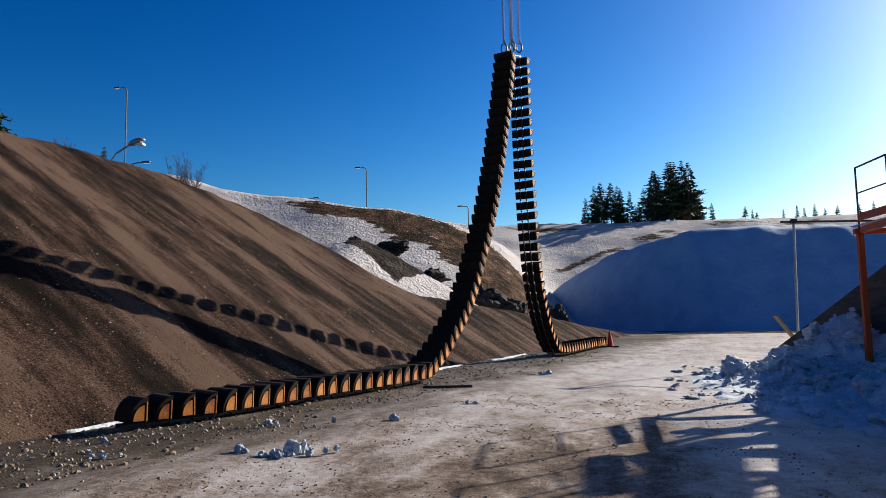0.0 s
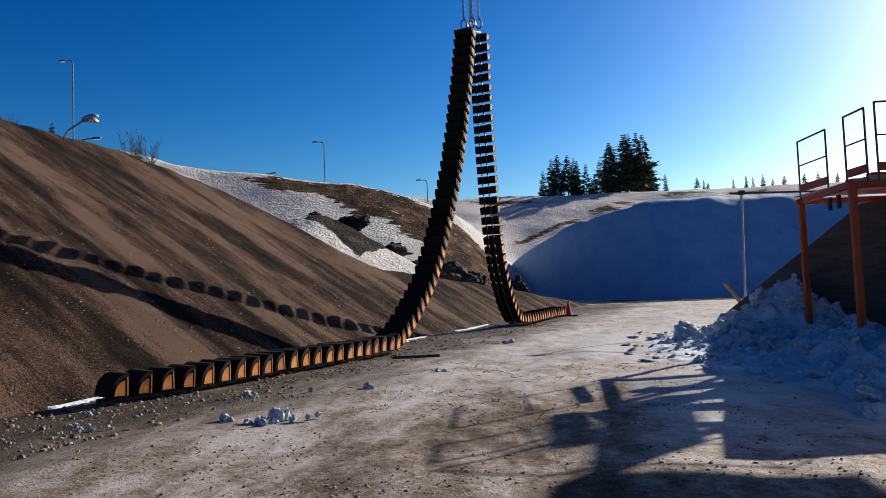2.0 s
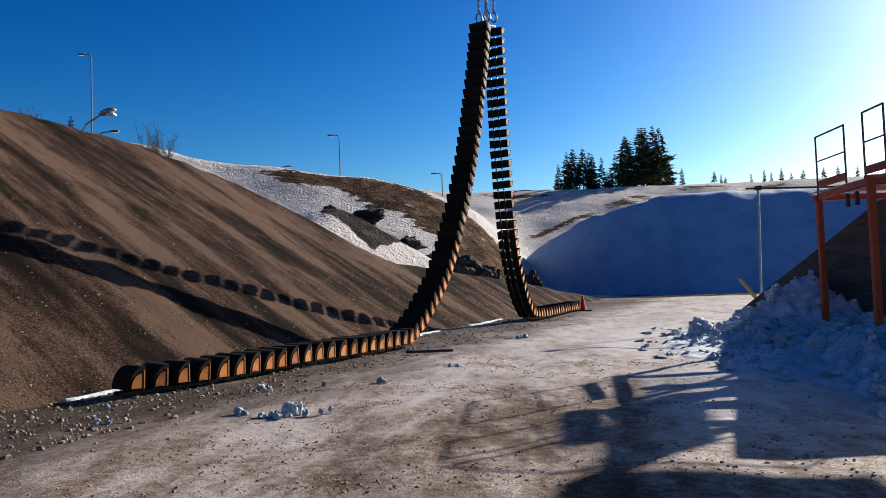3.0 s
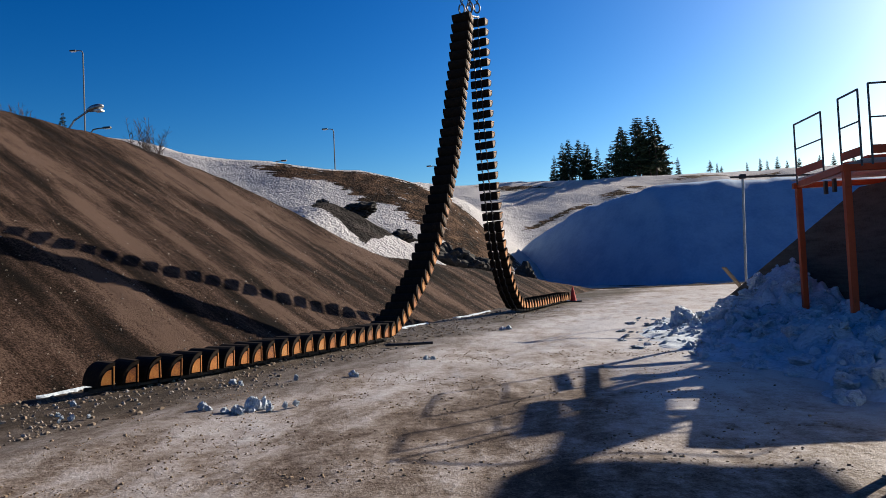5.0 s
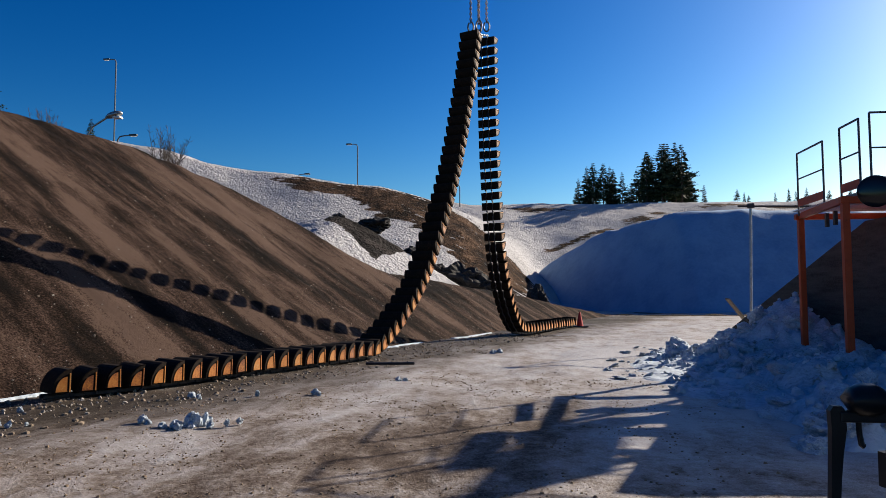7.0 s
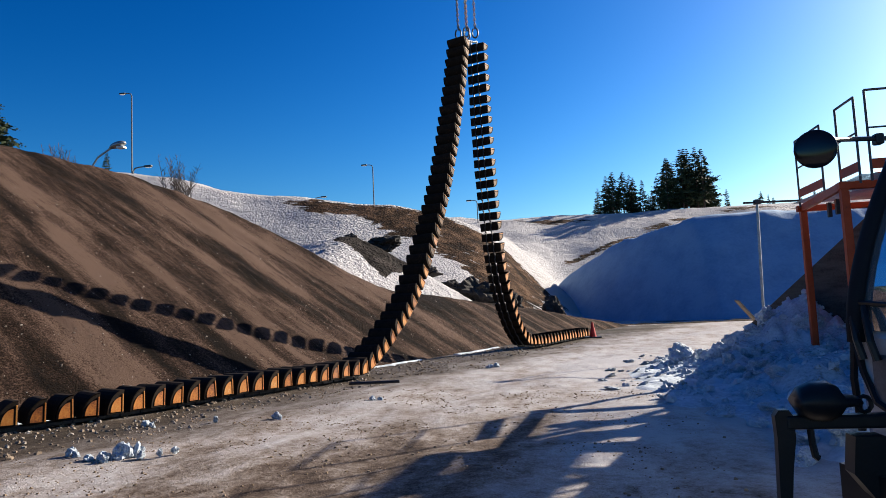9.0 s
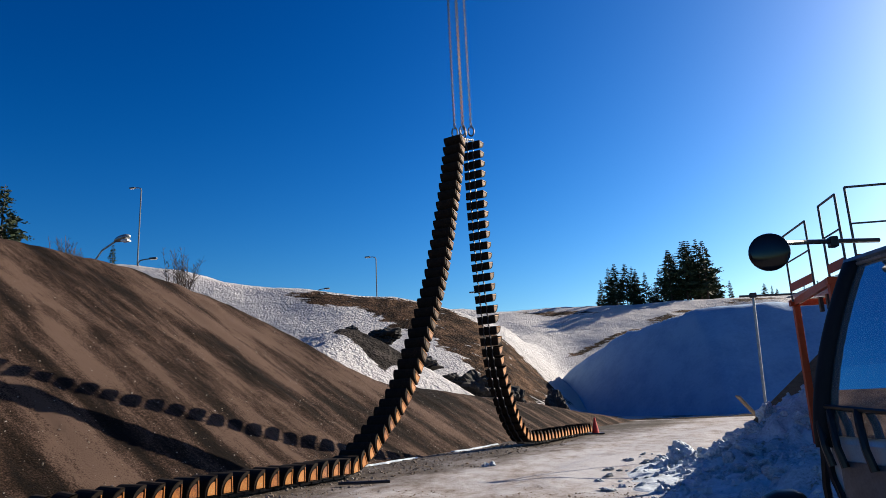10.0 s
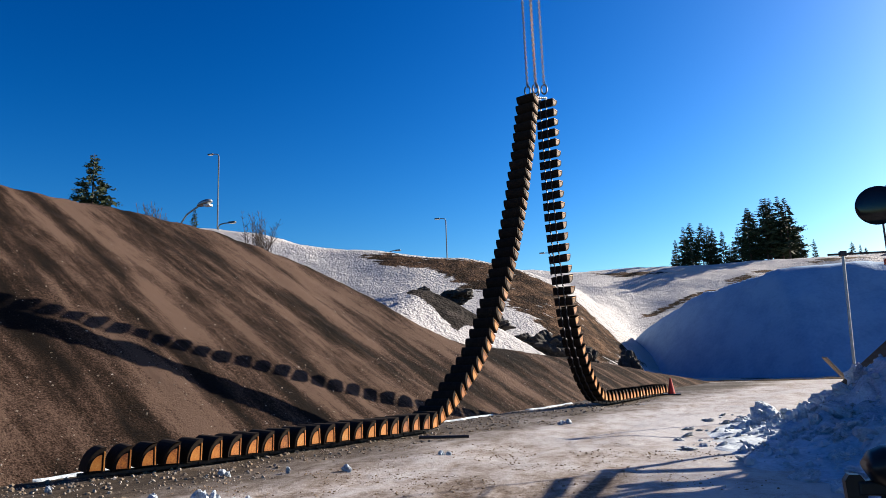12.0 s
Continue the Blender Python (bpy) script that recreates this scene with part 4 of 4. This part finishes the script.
for dx, dy, s in ((0, 0, 0.22), (0.17, 0.1, 0.3), (0.3, 0.2, 0.24), (-0.14, -0.06, 0.17), (0.42, 0.1, 0.14), (0.1, -0.12, 0.14), (-0.55, 0.15, 0.24), (-0.45, 0.08, 0.12), (0.7, 0.35, 0.13), (0.6, 0.2, 0.1)):
    lump(-1.98 + dx * 0.85, 7.25 + dy, 0.03, s * 0.62)
for x, y, s in ((-2.92, 9.53, 0.16), (-2.75, 9.4, 0.11), (-1.18, 9.89, 0.15), (-1.1, 9.8, 0.1), (-2.04, 9.8, 0.12), (-0.21, 11.46, 0.16), (-0.1, 11.5, 0.12), (1.14, 17.24, 0.2), (1.3, 17.3, 0.16), (-4.45, 8.0, 0.1), (-4.2, 7.3, 0.08), (-3.9, 7.1, 0.1), (-4.05, 7.15, 0.08), (-3.75, 7.2, 0.07), (-3.95, 6.95, 0.06)):
    lump(x, y, 0.02, s * 0.75, "small lump of dirty snow on the mud")
rnd = random.Random(8)
for k in range(130):
    x, y = rnd.uniform(3.9, 8.2), rnd.uniform(7.0, 20.0)
    z = bank_snow(x, y)
    if z > 0.08:
        lump(x, y, z, rnd.choice((0.16, 0.24, 0.34, 0.46, 0.6)) * rnd.uniform(0.75, 1.2), "chunk of ploughed snow on the bank", "chunks of the snow bank", 1.1)

rnd = random.Random(27)
for k in range(55):
    y = rnd.uniform(9.5, 19)
    x = 3.95 + 0.035 * (y - 12.6) ** 2 + rnd.uniform(-0.5, 0.8)
    lump(x, y, max(bank_snow(x, y), ground_height(x, y)) + 0.01, rnd.choice((0.06, 0.09, 0.13, 0.2)) * rnd.uniform(0.7, 1.3), "broken piece of snow beside the bank", "chunks of the snow bank", 0.5)

# crumbs of the bank and of the road
rnd = random.Random(15)
vs, fs = [], []
for k in range(5600):
    if k < 2400:
        x, y = rnd.uniform(3.2, 8.6), 6.0 + 14.5 * rnd.random()
        z, r = bank_snow(x, y), rnd.choice((0.02, 0.03, 0.04, 0.055, 0.08))
        if z < 0.02:
            continue
    else:
        y = 4 + 22 * rnd.random() ** 1.4
        x = -6.2 + (y - 9.6) * 0.361 + 1.0 + 2.6 * rnd.random() + 1.6 * nz(y * 0.6, 9.0)
        z, r = ground_height(x, y), rnd.choice((0.008, 0.01, 0.014, 0.02, 0.032))
    i = len(vs)
    r *= rnd.uniform(0.6, 1.2)
    sq, tw = rnd.uniform(0.6, 1.0), rnd.uniform(0, 6)
    for zz, rr, n_ in ((-0.2, 1.0, 5), (0.5, 0.85, 5)):
        for t in range(n_):
            a = tw + t * 1.2566 + rnd.uniform(-0.35, 0.35)
            q = r * rr * rnd.uniform(0.7, 1.15)
            vs.append((x + q * math.cos(a), y + q * math.sin(a) * sq, z + r * (zz + rnd.uniform(-0.2, 0.3))))
    vs.append((x + rnd.uniform(-0.3, 0.3) * r, y, z + r * rnd.uniform(0.8, 1.2)))
    for t in range(5):
        u = (t + 1) % 5
        fs += [(i + t, i + u, i + 5 + u, i + 5 + t), (i + 5 + t, i + 5 + u, i + 10)]
me = bpy.data.meshes.new("snow_crumbs")
me.from_pydata(vs, [], fs)
me.materials.append(DIRTY_SNOW)
me.materials.append(CRUMB)
me.polygons.foreach_set("material_index", [1 if me.vertices[p.vertices[0]].co.x < 3.0 else 0 for p in me.polygons])
tagged(new("snow_crumbs", me), "crumbs of broken dirty snow and ice", "snow crumbs", kind="stuff")


def snow_patch(x, y, length, width, turn, seed):
    """A thin strip of old snow left along the heap's foot."""
    n = 26
    d, c = Vector((math.cos(turn), math.sin(turn), 0)), Vector((-math.sin(turn), math.cos(turn), 0))
    bm = bmesh.new()
    rows = []
    for k in range(n + 1):
        t = k / n
        w_ = width * (0.15 + math.sin(math.pi * t) ** 0.6) * max(0.12, 0.2 + 1.9 * nz(t * 13, seed))
        o = Vector((x, y, 0)) + d * (t - 0.5) * length + c * 0.15 * nz(t * 4, seed + 3)
        z = ground_height(o.x, o.y)
        rows.append([bm.verts.new(o + c * w_ * q + Vector((0, 0, z + h))) for q, h in ((-0.5, -0.02), (-0.35, 0.02), (0.0, 0.045), (0.35, 0.03), (0.5, -0.02))])
    for a, b in zip(rows, rows[1:]):
        for i in range(4):
            bm.faces.new((a[i], a[i + 1], b[i + 1], b[i]))
    tagged(new("snow_patch", mesh_of("snow_patch", bm, DIRTY_SNOW, True)), "thin strip of old snow at the heap's foot", "snow patch", "snow strips along the heap")


for x, y, ln, wd, sd in ((0.15, 24.2, 3.2, 0.9, 1), (-1.6, 19.4, 2.6, 0.45, 2), (-5.3, 9.7, 1.7, 0.26, 3)):
    snow_patch(x, y, ln, wd, math.atan2(0.94, 0.34), sd)

for x, y, sc in ((4.9, 8.6, 0.4), (5.3, 8.1, 0.5), (5.0, 7.5, 0.42), (5.5, 7.4, 0.5), (4.6, 9.4, 0.36), (5.7, 8.8, 0.45), (4.7, 7.0, 0.3), (5.2, 9.3, 0.4)):
    lump(x, y, bank_snow(x, y) + 0.02, sc, "large broken block of dirty snow", "chunks of the snow bank", 0.8)

# clods of dirt on the driven strip
CLOD = plain("dirt_clod", (0.2, 0.145, 0.1), 0.95, 0, 0.45, 3, 0.3)
rnd = random.Random(31)
vs, fs = [], []
for k in range(8000):
    y = 3.2 + 10 * rnd.random() ** 1.3
    x = -3.4 + (y - 4) * 0.1 + 6.8 * rnd.random() + 1.2 * nz(y * 0.7, k * 0.01)
    if nz(x * 0.9, y * 0.9, 3.0) < -0.05:
        continue
    r = rnd.choice((0.005, 0.006, 0.007, 0.009, 0.013, 0.018)) * rnd.uniform(0.6, 1.2)
    z, i, tw = ground_height(x, y), len(vs), rnd.uniform(0, 6)
    for t in range(5):
        a, q = tw + t * 1.2566 + rnd.uniform(-0.3, 0.3), r * rnd.uniform(0.7, 1.2)
        vs.append((x + q * math.cos(a), y + q * math.sin(a), z - 0.003))
    for t in range(5):
        a, q = tw + t * 1.2566 + rnd.uniform(-0.3, 0.3), r * rnd.uniform(0.4, 0.8)
        vs.append((x + q * math.cos(a), y + q * math.sin(a), z + r * rnd.uniform(0.4, 0.8)))
    for t in range(5):
        u = (t + 1) % 5
        fs.append((i + t, i + u, i + 5 + u, i + 5 + t))
    fs.append((i + 5, i + 6, i + 7, i + 8, i + 9))
me = bpy.data.meshes.new("dirt_clods")
me.from_pydata(vs, [], fs)
me.materials.append(CLOD)
tagged(new("dirt_clods", me), "small clods of dirt on the packed snow", "clods", kind="stuff")

# loose stones in the mud by the chain
rnd = random.Random(11)
vs, fs = [], []
for k in range(1500):
    y = 5.0 + 22 * rnd.random() ** 1.5
    x = -6.2 + (y - 9.6) * 0.361 + 0.5 + 3.2 * rnd.random()
    r = rnd.choice((0.012, 0.016, 0.02, 0.03, 0.045)) * rnd.uniform(0.6, 1.2)
    z = ground_height(x, y)
    i, tw = len(vs), rnd.uniform(0, 6)
    for zz, rr in ((-0.3, 1.0), (0.4, 0.8)):
        for t in range(5):
            a, q = tw + t * 1.2566 + rnd.uniform(-0.3, 0.3), r * rr * rnd.uniform(0.75, 1.15)
            vs.append((x + q * math.cos(a), y + q * math.sin(a), z + r * (zz + rnd.uniform(-0.15, 0.2))))
    vs.append((x, y + 0.2 * r, z + r * rnd.uniform(0.6, 0.9)))
    for t in range(5):
        u = (t + 1) % 5
        fs += [(i + t, i + u, i + 5 + u, i + 5 + t), (i + 5 + t, i + 5 + u, i + 10)]
MUDSTONE = plain("muddy_stone", (0.15, 0.115, 0.085), 0.95, 0, 0.5, 12, 0.3)
me = bpy.data.meshes.new("loose_stones")
me.from_pydata(vs, [], fs)
me.materials.append(MUDSTONE)
tagged(new("loose_stones", me), "loose stones in the mud beside the bucket chain", "stones", kind="stuff")

# pale stones that rolled out on the heap
rnd = random.Random(21)
vs, fs = [], []
for k in range(2600):
    v, d = rnd.uniform(-6, 24), 0.1 + 9.0 * rnd.random() ** 1.7
    h = heap_height(v, d)
    if h > heap_crest(v) - 0.1:
        continue
    c = FOOT + ALONG * v + UPHILL * d
    r = rnd.choice((0.006, 0.008, 0.011, 0.015, 0.022)) * rnd.uniform(0.6, 1.2)
    i, tw = len(vs), rnd.uniform(0, 6)
    for zz, rr in ((-0.4, 0.9), (0.4, 0.9)):
        for t in range(5):
            a, q = tw + t * 1.2566 + rnd.uniform(-0.3, 0.3), r * rr * rnd.uniform(0.75, 1.15)
            vs.append((c.x + q * math.cos(a), c.y + q * math.sin(a), h + r * (0.3 + zz + rnd.uniform(-0.15, 0.2))))
    vs.append((c.x, c.y, h + r * 1.1))
    for t in range(5):
        u = (t + 1) % 5
        fs += [(i + t, i + u, i + 5 + u, i + 5 + t), (i + 5 + t, i + 5 + u, i + 10)]
me = bpy.data.meshes.new("heap_stones")
me.from_pydata(vs, [], fs)
me.materials.append(CRUMB)
tagged(new("heap_stones", me), "pale stones strewn on the gravel slope", "stones", kind="stuff")
